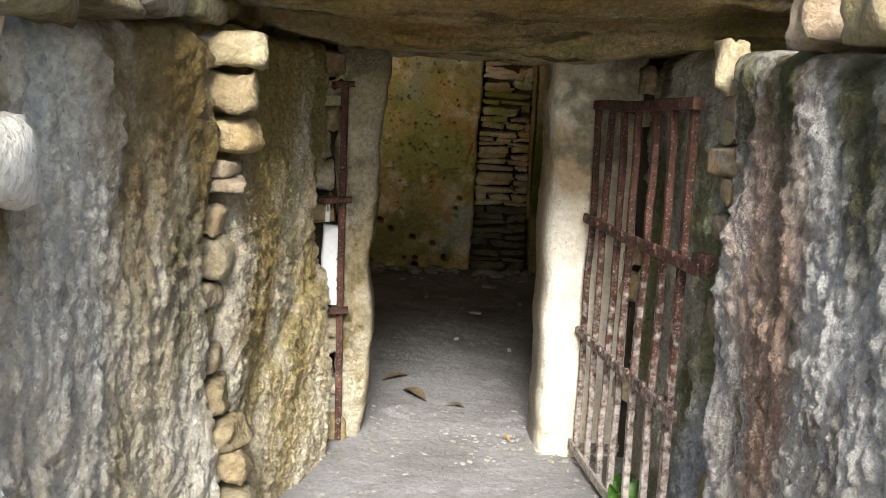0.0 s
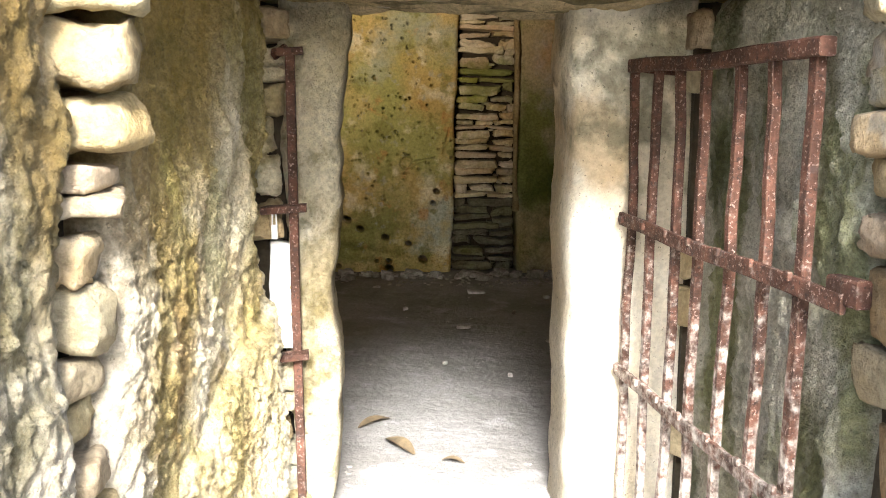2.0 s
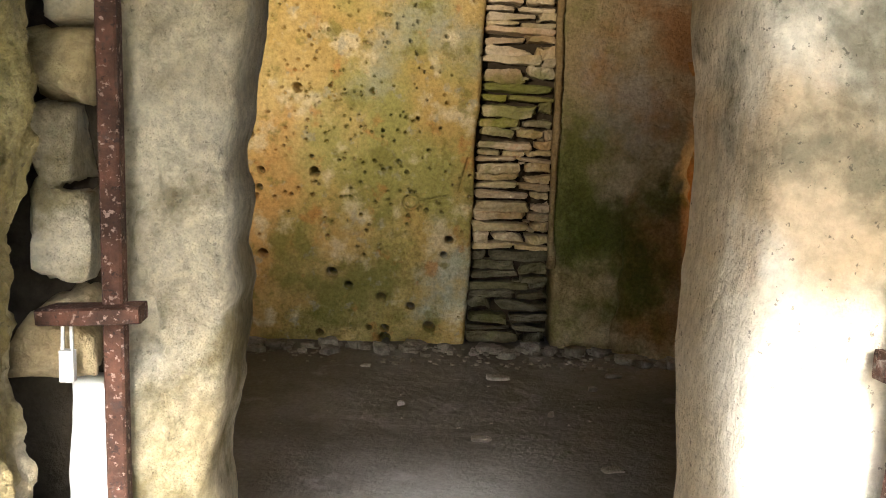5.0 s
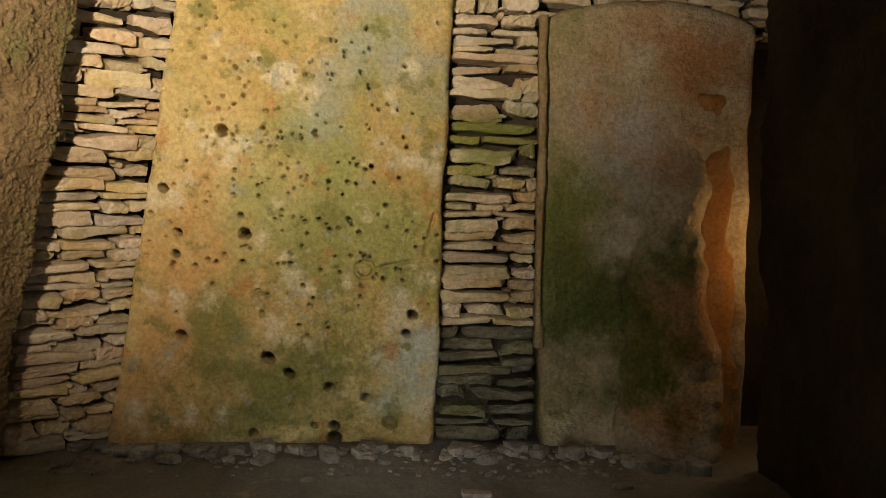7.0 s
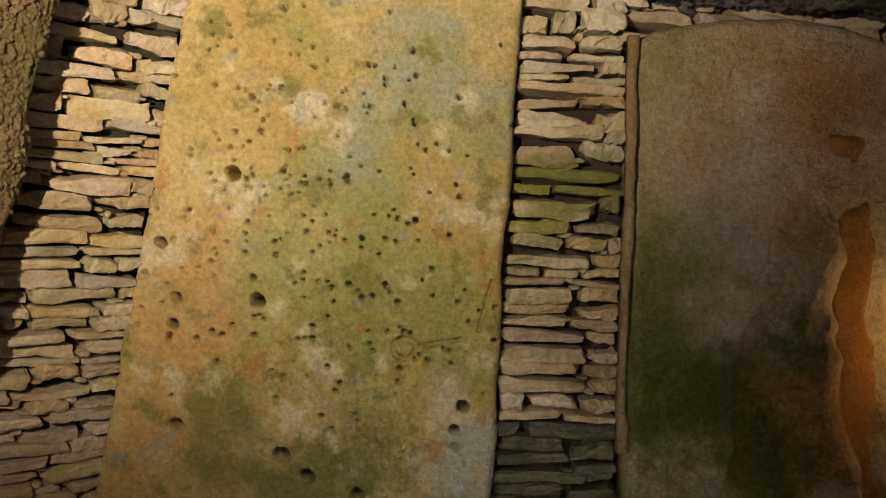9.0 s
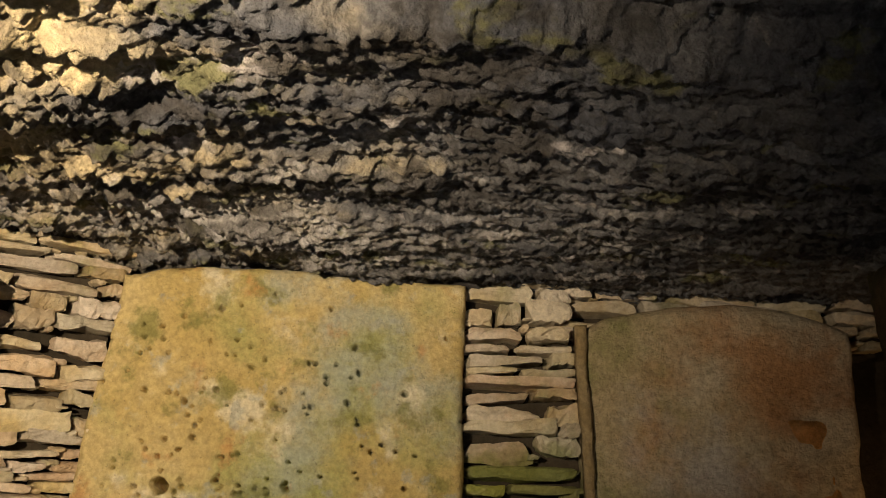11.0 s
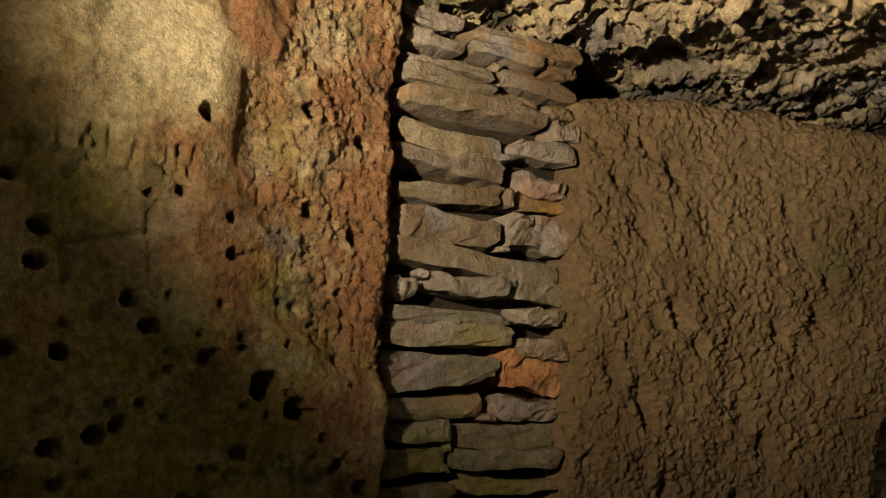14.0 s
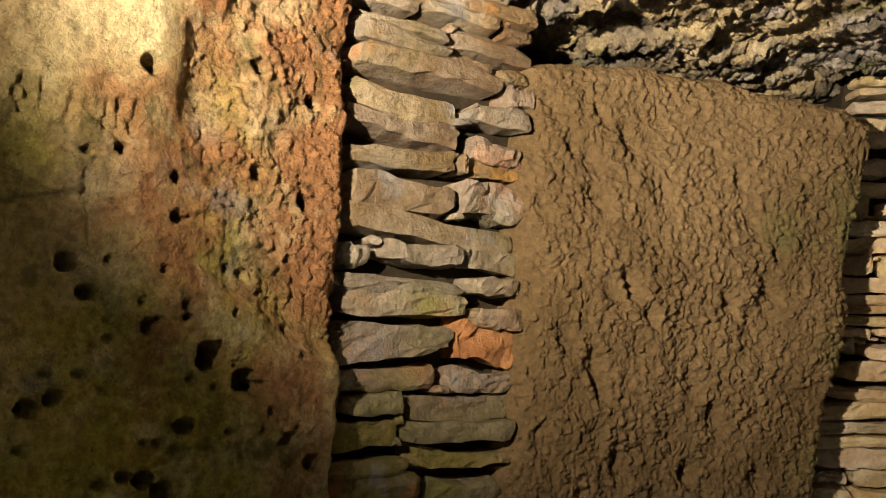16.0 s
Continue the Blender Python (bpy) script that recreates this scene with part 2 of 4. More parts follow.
# East slab stands in shade; that shade is put into this dark base colour.
MAT_DARK = rock_mat("shaded_side_slab", (0.06, 0.045, 0.025), (0.11, 0.082, 0.045), 2.0, [(DARKG, 2.5, 0.5, 0.7, 0.7, None, 0)], bumps=WALLBUMP)
MAT_ORANGE = rock_mat("orange_stone", (0.52, 0.24, 0.07), (0.56, 0.32, 0.13), 2.4, [((0.28, 0.25, 0.12), 4, 0.55, 0.68, 0.7, None, 0)], bumps=WALLBUMP)
MAT_STONE = rock_mat("dry_stone", (0.44, 0.34, 0.2), (0.54, 0.47, 0.35), 5.0, [((0.18, 0.2, 0.04), 4, 0.55, 0.8, 0.85, (0.45, 7.4, 1.35), (0.45, 0.6, 0.3)), ((0.2, 0.2, 0.06), 3, 0.6, 0.72, 0.6, None, 0), ((0.42, 0.2, 0.08), 5, 0.64, 0.75, 0.5, None, 0)],
                     bumps=((40, 0.6, 0.02), (140, 0.5, 0.006)), vary=0.28, grain=0.35)
MAT_STONE_W = rock_mat("buff_dry_stone", (0.19, 0.14, 0.085), (0.32, 0.275, 0.21), 5.0, [((0.21, 0.2, 0.06), 4, 0.55, 0.85, 0.85, (-1.7, 5.75, 0.85), (0.6, 0.7, 0.6)), ((0.15, 0.14, 0.05), 3, 0.55, 0.68, 0.7, None, 0), ((0.32, 0.17, 0.065), 4, 0.54, 0.66, 0.75, None, 0), ((0.3, 0.3, 0.31), 5, 0.58, 0.68, 0.7, None, 0)],
                     bumps=((40, 0.8, 0.02), (140, 0.6, 0.006)), vary=0.28, grain=0.45)
# Darker stones for the lowest courses of the north infill.
MAT_STONE_DK = rock_mat("darker_dry_stone", (0.09, 0.085, 0.05), (0.16, 0.15, 0.1), 5.0, [((0.12, 0.13, 0.04), 3, 0.55, 0.7, 0.7, None, 0)], bumps=((40, 0.6, 0.02), (140, 0.5, 0.006)), vary=0.28)
MAT_FIELD = rock_mat("field_stone", (0.26, 0.19, 0.1), (0.37, 0.3, 0.19), 5.0, [(GREY, 4, 0.58, 0.7, 0.6, None, 0)], bumps=((30, 0.7, 0.03), (120, 0.5, 0.008)), vary=0.18)
# Mossy brown blocks, darker than field stone: their shade is in the colour.
MAT_COPING = rock_mat("lichened_shaded_coping", (0.15, 0.11, 0.05), (0.3, 0.25, 0.16), 6.0, [((0.06, 0.06, 0.02), 6, 0.5, 0.66, 0.8, None, 0), ((0.45, 0.42, 0.35), 9, 0.6, 0.7, 0.6, None, 0)], bumps=((30, 0.8, 0.03), (120, 0.6, 0.008)), vary=0.2, grain=0.6)
MAT_RUBBLE = rock_mat("grey_rubble", (0.24, 0.225, 0.2), (0.36, 0.345, 0.32), 6.0, bumps=((30, 0.7, 0.03), (120, 0.5, 0.008)), vary=0.25)
MAT_EARTH = rock_mat("packed_earth_core", (0.03, 0.024, 0.015), (0.055, 0.043, 0.028), 3.0, bumps=((30, 0.6, 0.02),))
MAT_FLOOR = rock_mat("dirt_floor", (0.165, 0.158, 0.15), (0.235, 0.23, 0.225), 2.0, [((0.33, 0.33, 0.33), 5, 0.56, 0.68, 0.5, None, 0), ((0.14, 0.145, 0.12), 7, 0.6, 0.7, 0.5, None, 0)],
                     bumps=((14, 0.5, 0.04), (60, 0.35, 0.012), (200, 0.3, 0.003)), grain=0.3, specks=0.12)
MAT_RUST = rock_mat("rusted_iron", (0.035, 0.016, 0.01), (0.09, 0.04, 0.026), 14.0, [((0.26, 0.19, 0.165), 130, 0.58, 0.63, 0.75, None, 0), ((0.02, 0.012, 0.01), 90, 0.58, 0.64, 0.8, None, 0), ((0.035, 0.025, 0.022), 30, 0.56, 0.68, 0.7, None, 0), ((0.42, 0.38, 0.34), 40, 0.5, 1.0, 0.9, (0.62, 3.0, 0.0), (0.8, 1.5, 0.75))],
                    bumps=((60, 0.7, 0.006), (220, 0.6, 0.002)), rough=0.75, grain=0.5)
MAT_WHITE = rock_mat("white_plaster", (0.74, 0.77, 0.78), (0.8, 0.82, 0.82), 4.0, [((0.5, 0.45, 0.35), 14, 0.64, 0.72, 0.5, None, 0)], bumps=((30, 0.2, 0.005),), grain=0.1)
MAT_GRASS = rock_mat("ground_turf", (0.1, 0.11, 0.04), (0.16, 0.15, 0.07), 1.0, bumps=((20, 0.6, 0.04),))


# ---- shape helpers ----
def hashed(ix, iy, iz, seed):
    h = (ix * 374761393 + iy * 668265263 + iz * 2147483647 + seed * 1274126177) & 0xFFFFFFFF
    h = ((h ^ (h >> 13)) * 1274126177) & 0xFFFFFFFF
    return ((h ^ (h >> 16)) & 0xFFFF) / 65535.0


def value_noise(p, seed=0):
    """Smooth noise in 0..1 at the rows of p."""
    i = np.floor(p).astype(np.int64)
    f = p - i
    f = f * f * f * (f * (f * 6 - 15) + 10)
    out = 0
    for dx in (0, 1):
        for dy in (0, 1):
            for dz in (0, 1):
                w = (f[:, 0] if dx else 1 - f[:, 0]) * (f[:, 1] if dy else 1 - f[:, 1]) * (f[:, 2] if dz else 1 - f[:, 2])
                out = out + w * hashed(i[:, 0] + dx, i[:, 1] + dy, i[:, 2] + dz, seed)
    return out


def fbm(p, scale, octaves=4, seed=0, gain=0.5):
    """Layered noise in about -1..1."""
    total, amp, norm = 0, 1.0, 0
    q = np.asarray(p, float) * scale
    for k in range(octaves):
        total = total + amp * (2 * value_noise(q + 17.3 * k, seed + k) - 1)
        norm += amp
        amp, q = amp * gain, q * 2.03
    return total / norm


def mesh_of(name, verts, faces, mat, smooth=True):
    me = bpy.data.meshes.new(name)
    me.from_pydata(verts if isinstance(verts, list) else verts.tolist(), [], faces if isinstance(faces, list) else faces.tolist())
    me.materials.append(mat)
    me.polygons.foreach_set("use_smooth", [smooth] * len(me.polygons))
    me.update()
    return me


def under(ob, parent):
    ob.parent = parent
    ob.matrix_parent_inverse = parent.matrix_world.inverted()
    return ob


def rock_slab(name, bl, br, tr, tl, thick, mat, relief, res=0.02, wobble=0.03, rounded=0.06, stretch=(1, 1, 1), pits=(), arch=0.0, bulge=0.0, seed=1, carve=None, dents=()):
    """An upright or lying slab by the four corners of its worn face. relief: (scale, octaves, depth, kind)."""
    bl, br, tr, tl = (np.array(c, float) for c in (bl, br, tr, tl))
    wide, high = np.linalg.norm(br - bl), np.linalg.norm(tl - bl)
    nu, nv = max(6, int(wide / res)), max(6, int(high / res))
    u, v = np.meshgrid(np.linspace(0, 1, nu + 1), np.linspace(0, 1, nv + 1))
    u, v = u.ravel(), v.ravel()
    along, up = (br - bl) / wide, (tl - bl) / high
    out = np.cross(along, up)
    out /= np.linalg.norm(out)
    p = ((1 - u) * (1 - v))[:, None] * bl + (u * (1 - v))[:, None] * br + (u * v)[:, None] * tr + ((1 - u) * v)[:, None] * tl
    line = lambda s, k: fbm(np.stack([s, s * 0 + k, s * 0 + seed], 1), 4.0, 4, seed + 5)
    p = p + along * (((1 - u) * line(v * high, 1.1) + u * line(v * high, 2.2)) * wobble)[:, None]
    p = p + up * ((v * line(u * wide, 3.3)) * wobble - v * arch * np.abs(2 * u - 1) ** 3)[:, None]
    edge = np.minimum(np.minimum(u, 1 - u) * wide, np.minimum(1 - v, 1.0) * high)
    s = np.clip(1 - edge / rounded, 0, 1)
    d = -rounded * (1 - np.sqrt(1 - np.clip(s, 0, 0.999) ** 2))
    d = d + bulge * (1 - (2 * u - 1) ** 2) * (1 - (2 * v - 1) ** 2)
    q = p * np.array(stretch)
    for k, (scale, octaves, depth, kind) in enumerate(relief):
        f = fbm(q, scale, octaves, seed * 7 + k * 13)
        if kind == "ridge":
            f = 1 - 2.2 * np.abs(f)
        elif kind == "billow":
            f = 3.2 * np.abs(f) - 0.7
        elif kind == "grain":
            f = 2.4 * np.clip(f - 0.02, 0, 0.5) - 0.3
        d = d + depth * f
    x, y = (p - bl) @ along, (p - bl) @ up
    for px, py, radius, deep in pits:
        near = (np.abs(x - px) < 2 * radius) & (np.abs(y - py) < 2 * radius)
        r = np.hypot(x[near] - px, (y[near] - py) * 1.15) / radius
        d[near] -= deep * np.clip((1.2 - r) * 1.6, 0, 1) ** 0.5 * (r < 1.2)
    for px, py, radius, deep in dents:
        near = (np.abs(x - px) < 3 * radius) & (np.abs(y - py) < 4 * radius)
        r2 = ((x[near] - px + 0.25 * (y[near] - py)) / radius) ** 2 + ((y[near] - py) / (1.6 * radius)) ** 2
        d[near] -= deep * np.exp(-1.3 * r2 ** 1.5)
    if carve is not None:
        d = d + carve(p, x, y)
    p = p + out * d[:, None]
    idx = np.arange((nu + 1) * (nv + 1)).reshape(nv + 1, nu + 1)
    quads = np.stack([idx[:-1, :-1], idx[:-1, 1:], idx[1:, 1:], idx[1:, :-1]], -1).reshape(-1, 4)
    ring = np.concatenate([idx[0, :], idx[1:, -1], idx[-1, -2::-1], idx[-2:0:-1, 0]])
    n0 = len(p)
    back = p[ring] - out * thick
    m = len(ring)
    nxt = np.roll(np.arange(m), -1)
    skirt = np.stack([ring, n0 + np.arange(m), n0 + nxt, ring[nxt]], 1)
    faces = quads.tolist() + skirt.tolist() + [list(range(n0 + m - 1, n0 - 1, -1))]
    me = mesh_of(name, np.concatenate([p, back]), faces, mat)
    return new(name, me)


def block_stone(name, centre, axes, size, mat, seed, power=7.0, rough=0.1, seg=(5, 3, 2), skew=0.45, jag=0.07, smooth=False, ends=(0.0, 0.0), bow=0.0):
    """A rough block: axes are its three directions, size its half lengths."""
    verts, faces, key = [], [], {}
    nx, ny, nz = seg

    def vid(a):
        k = tuple(round(c, 4) for c in a)
        if k not in key:
            key[k] = len(verts)
            verts.append(a)
        return key[k]
    for ax in range(3):
        b, c = (ax + 1) % 3, (ax + 2) % 3
        for side in (-1, 1):
            for i in range(seg[b]):
                for j in range(seg[c]):
                    quad = []
                    for di, dj in ((0, 0), (1, 0), (1, 1), (0, 1)):
                        a = [0, 0, 0]
                        a[ax], a[b], a[c] = side, 2 * (i + di) / seg[b] - 1, 2 * (j + dj) / seg[c] - 1
                        quad.append(vid(tuple(a)))
                    faces.append(quad if side > 0 else quad[::-1])
    v = np.array(verts, float)
    v = v / (np.sum(np.abs(v) ** power, 1) ** (1 / power))[:, None]
    w = v * np.array(size)
    smallest = min(size)
    rng = random.Random(seed * 31 + 7)
    for cx in (-1, 1):
        for cy in (-1, 1):
            for cz in (-1, 1):
                share = (1 + cx * v[:, 0]) * (1 + cy * v[:, 1]) * (1 + cz * v[:, 2]) / 8
                w += share[:, None] * np.array([rng.uniform(-1, 0.35) * cx * smallest * skew * 1.3, rng.uniform(-1, 0.3) * cy * smallest * skew, rng.uniform(-1, 0.6) * cz * smallest * skew * 0.6])
    o = np.array([seed * 3.7, seed * 1.3, seed * 2.1])
    for k in range(3):
        w[:, k] += smallest * rough * 2.2 * fbm(v * np.array([1.0, 0.6, 0.6]) + o + 9 * k, 1.3, 3, 3)
    w[:, 1] += size[1] * 0.25 * (value_noise(np.stack([v[:, 0] * 0.8 + o[0], v[:, 0] * 0 + 1, o[2] + v[:, 0] * 0], 1), 8) - 0.5)
    w += np.array([[rng.uniform(-1, 1) for k in range(3)] for q in w]) * smallest * jag
    w[:, 1] = w[:, 1] * (1 - ends[0] * ((1 - v[:, 0]) / 2) ** 1.7 - ends[1] * ((1 + v[:, 0]) / 2) ** 1.7) + bow * (1 - v[:, 0] ** 2)
    world_pts = np.array(centre) + w @ np.array(axes)
    return mesh_of(name, world_pts, faces, mat, smooth)


def dry_stone(name, label, bl, br, tr, tl, tall, wide, mat, seed, depth=0.14, proud=0.015, low_mat=None, low_to=0.0, courses=None, special=None):
    """Courses of flat stones between two slabs; each stone is a part of the wall."""
    rng = random.Random(seed)
    bl, br, tr, tl = (np.array(c, float) for c in (bl, br, tr, tl))
    high = np.linalg.norm(tl - bl)
    along, up = (br - bl) / np.linalg.norm(br - bl), (tl - bl) / high
    out = np.cross(along, up)
    out /= np.linalg.norm(out)
    up = np.cross(out, along)
    o = out * -(depth * 0.75)
    core = np.array([bl + o, br + o, tr + o, tl + o, bl + o - out * 0.3, br + o - out * 0.3, tr + o - out * 0.3, tl + o - out * 0.3])
    wall = tagged(new(name, mesh_of(name, core, [[0, 1, 2, 3], [7, 6, 5, 4], [4, 5, 1, 0], [5, 6, 2, 1], [6, 7, 3, 2], [7, 4, 0, 3]], MAT_EARTH, False)), label, "wall", kind="structure")
    v, count, row = 0.0, 0, 0
    plan = list(courses) if courses else []
    while v < high - 0.012:
        if plan:
            h, cuts = plan.pop(0)
        else:
            h, cuts = rng.uniform(*tall), None
        h = min(h, high - v)
        f = (v + h / 2) / high
        a, b = bl * (1 - f) + tl * f, br * (1 - f) + tr * f
        span = np.linalg.norm(b - a)
        if cuts is None:
            cuts, x = [], 0.0
            while True:
                x += rng.uniform(*wide)
                if x > span - wide[0] * 0.6:
                    break
                cuts.append(x / span)
        marks = [0.0] + list(cuts) + [1.0]
        for i in range(len(marks) - 1):
            w = (marks[i + 1] - marks[i]) * span
            plain = (row, i) in (special or {})
            hh = h * (1.0 if plain else rng.uniform(0.98, 1.14))
            mid = (marks[i] + marks[i + 1]) / 2
            sway = 0.14 * h * math.sin(2.1 * row + 4.5 * mid + seed)
            c = a + along * (mid * span) + up * ((hh - h) / 2 + sway + rng.uniform(-0.004, 0.004)) + out * (rng.uniform(-proud, proud) - depth / 2)
            t = rng.uniform(-0.045, 0.045) + 0.14 * h / max(span, 0.2) * math.cos(2.1 * row + 4.5 * mid + seed)
            ax = along * math.cos(t) + up * math.sin(t)
            yaw = rng.uniform(-0.06, 0.06)
            ax = ax * math.cos(yaw) + out * math.sin(yaw)
            ax /= np.linalg.norm(ax)
            ay = np.cross(np.cross(ax, up), ax)
            ay /= np.linalg.norm(ay)
            az = np.cross(ax, ay)
            m = low_mat if low_mat and v < low_to * rng.uniform(0.8, 1.15) else mat
            m = (special or {}).get((row, i), m)
            me = block_stone("stone", c, (ax, ay, az), (w * (0.49 if plain else rng.uniform(0.485, 0.505)), hh / 2, depth / 2), m, seed * 100 + count, power=14 if plain else rng.uniform(6, 15), rough=0.2, seg=(9, 4, 2), skew=0.2 if plain else 0.5, jag=0.05 if plain else 0.085,
                             ends=(0, 0) if plain else (rng.choice((0.0, 0.05, 0.15, 0.28)), rng.choice((0.0, 0.05, 0.15, 0.28))), bow=0 if plain else rng.uniform(-0.09, 0.09) * hh)
            under(new("stone", me), wall)
            count += 1
            if i and rng.random() < 0.5:
                c = a + along * (marks[i] * span + rng.uniform(-0.012, 0.012)) + up * (rng.choice((-0.38, 0.38)) * h + sway) - out * (depth * 0.42)
                me = block_stone("stone", c, (ax, ay, az), (rng.uniform(0.016, 0.03), rng.uniform(0.007, 0.014), depth * 0.4), m, seed * 100 + 7000 + count, power=5, rough=0.25, seg=(4, 3, 2), skew=0.6, jag=0.12)
                under(new("stone", me), wall)
        v += h
        row += 1
    return wall


def loose_stone(name, centre, size, mat, seed, turn=0.0, label="", category="stone", group="", power=3.2):
    c, s = math.cos(turn), math.sin(turn)
    me = block_stone(name, centre, ((c, s, 0), (0, 0, 1), (s, -c, 0)), (size[0] / 2, size[2] / 2, size[1] / 2), mat, seed, power + 4.0, 0.16, (7, 6, 6), 0.55, 0.06, True)
    return tagged(new(name, me), label, category, group)


def prism(points, width, depth, across, mat_name="bar"):
    """Verts and faces of a bar of rectangular section along points; across: its width's direction."""
    pts = [np.array(p, float) for p in points]
    across = np.array(across, float) / np.linalg.norm(across)
    verts, faces = [], []
    for i, p in enumerate(pts):
        d = pts[min(i + 1, len(pts) - 1)] - pts[max(i - 1, 0)]
        d /= np.linalg.norm(d)
        a = across - d * (across @ d)
        a /= np.linalg.norm(a)
        b = np.cross(d, a)
        k = 0.22
        for sx, sy in ((-1, -1 + k), (-1 + k, -1), (1 - k, -1), (1, -1 + k), (1, 1 - k), (1 - k, 1), (-1 + k, 1), (-1, 1 - k)):
            verts.append(p + a * sx * width / 2 + b * sy * depth / 2)
    for i in range(len(pts) - 1):
        for j in range(8):
            k = (j + 1) % 8
            faces.append([i * 8 + j, i * 8 + k, i * 8 + 8 + k, i * 8 + 8 + j])
    faces.append(list(range(7, -1, -1)))
    faces.append([len(verts) - 8 + j for j in range(8)])
    return np.array(verts), faces


def bar(name, points, width, depth, across, mat, parent, label="", wave=0.0, seed=0):
    pts = [np.array(p, float) for p in points]
    fine = []
    for a, b in zip(pts[:-1], pts[1:]):
        for k in range(10):
            fine.append(a + (b - a) * k / 10)
    fine.append(pts[-1])
    fine = np.array(fine)
    if wave:
        for k in range(3):
            fine[:, k] += wave * fbm(fine + seed * 5.1 + k * 3, 3.0, 3, 2)
    v, f = prism(fine, width, depth, across)
    ob = under(new(name, mesh_of(name, v, f, mat, False)), parent)
    return tagged(ob, label) if label else ob


def box(name, lo, hi, mat):
    x0, y0, z0 = lo
    x1, y1, z1 = hi
    v = [[x0, y0, z0], [x1, y0, z0], [x1, y1, z0], [x0, y1, z0], [x0, y0, z1], [x1, y0, z1], [x1, y1, z1], [x0, y1, z1]]
    return new(name, mesh_of(name, v, [[3, 2, 1, 0], [4, 5, 6, 7], [0, 1, 5, 4], [1, 2, 6, 5], [2, 3, 7, 6], [3, 0, 4, 7]], mat, False))


def sheet(name, x0, x1, y0, y1, z, res, relief, mat, seed, thick=0.05, flip=False, tilt=(0, 0), carve=None):
    nx, ny = int((x1 - x0) / res), int((y1 - y0) / res)
    x, y = np.meshgrid(np.linspace(x0, x1, nx + 1), np.linspace(y0, y1, ny + 1))
    p = np.stack([x.ravel(), y.ravel(), np.zeros(x.size)], 1)
    h = z + tilt[0] * p[:, 0] + tilt[1] * p[:, 1]
    for k, (scale, octaves, depth, stretch) in enumerate(relief):
        h = h + depth * fbm(p * np.array(stretch), scale, octaves, seed + 11 * k)
    if carve is not None:
        h = h + carve(p)
    p[:, 2] = h
    idx = np.arange(len(p)).reshape(ny + 1, nx + 1)
    quads = np.stack([idx[:-1, :-1], idx[:-1, 1:], idx[1:, 1:], idx[1:, :-1]], -1).reshape(-1, 4)
    ring = np.concatenate([idx[0, :], idx[1:, -1], idx[-1, -2::-1], idx[-2:0:-1, 0]])
    n0, m = len(p), len(ring)
    far = p[ring].copy()
    far[:, 2] = z + (thick if flip else -thick)
    nxt = np.roll(np.arange(m), -1)
    skirt = np.stack([ring, n0 + np.arange(m), n0 + nxt, ring[nxt]], 1)
    cap = list(range(n0 + m - 1, n0 - 1, -1))
    faces = quads.tolist() + skirt.tolist() + [cap]
    if flip:
        faces = [f[::-1] for f in faces]
    return new(name, mesh_of(name, np.concatenate([p, far]), faces, mat))


# ---- large structure ----
ground = tagged(box("ground", (-300, -300, -0.3), (300, 300, -0.06), MAT_GRASS), "dry turf and earth round the tomb", "ground", kind="structure")
floor = tagged(sheet("floor", -2.6, 2.6, -4.0, 8.2, 0.0, 0.025, [(1.6, 3, 0.016, (1, 1, 1)), (9, 3, 0.005, (1, 1, 1)), (30, 2, 0.0012, (1, 1, 1))], MAT_FLOOR, 3), "grey trodden dirt floor with scattered pebbles", "floor", kind="structure")

LEFTREL = [(2.0, 3, 0.06, "plain"), (6, 5, 0.03, "plain"), (13, 4, 0.016, "plain"), (26, 3, 0.01, "plain"), (60, 2, 0.01, "grain"), (105, 2, 0.007, "grain")]
FLUTE = (1, 1, 0.5)


def break_low(p, x, y):
    """A step where the face has flaked off below, on the slab next to the doorway."""
    edge = 0.62 + 0.5 * (x - 0.55) + 0.1 * fbm(p, 4, 3, 9)
    return 0.035 * np.clip((edge - y) / 0.03, 0, 1) * np.clip((x - 0.3) / 0.1, 0, 1)


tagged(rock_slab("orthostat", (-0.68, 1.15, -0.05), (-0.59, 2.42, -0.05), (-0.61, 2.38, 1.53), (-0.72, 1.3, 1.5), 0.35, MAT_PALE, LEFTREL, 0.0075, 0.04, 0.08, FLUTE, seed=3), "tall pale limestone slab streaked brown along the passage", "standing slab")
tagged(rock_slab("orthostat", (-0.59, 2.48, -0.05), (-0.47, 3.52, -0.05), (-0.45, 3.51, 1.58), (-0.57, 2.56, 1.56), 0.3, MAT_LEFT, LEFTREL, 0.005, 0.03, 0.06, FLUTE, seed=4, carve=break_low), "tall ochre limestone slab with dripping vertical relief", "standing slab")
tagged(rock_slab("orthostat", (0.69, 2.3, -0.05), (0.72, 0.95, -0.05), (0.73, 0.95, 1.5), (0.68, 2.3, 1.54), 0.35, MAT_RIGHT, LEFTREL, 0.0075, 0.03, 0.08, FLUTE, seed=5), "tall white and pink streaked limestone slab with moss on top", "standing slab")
tagged(rock_slab("orthostat", (0.78, 3.49, -0.05), (0.74, 2.48, -0.05), (0.73, 2.5, 1.56), (0.77, 3.49, 1.58), 0.3, MAT_MOSSY, LEFTREL, 0.0075, 0.03, 0.06, FLUTE, seed=6), "grey-green mossy limestone slab behind the gate", "standing slab")
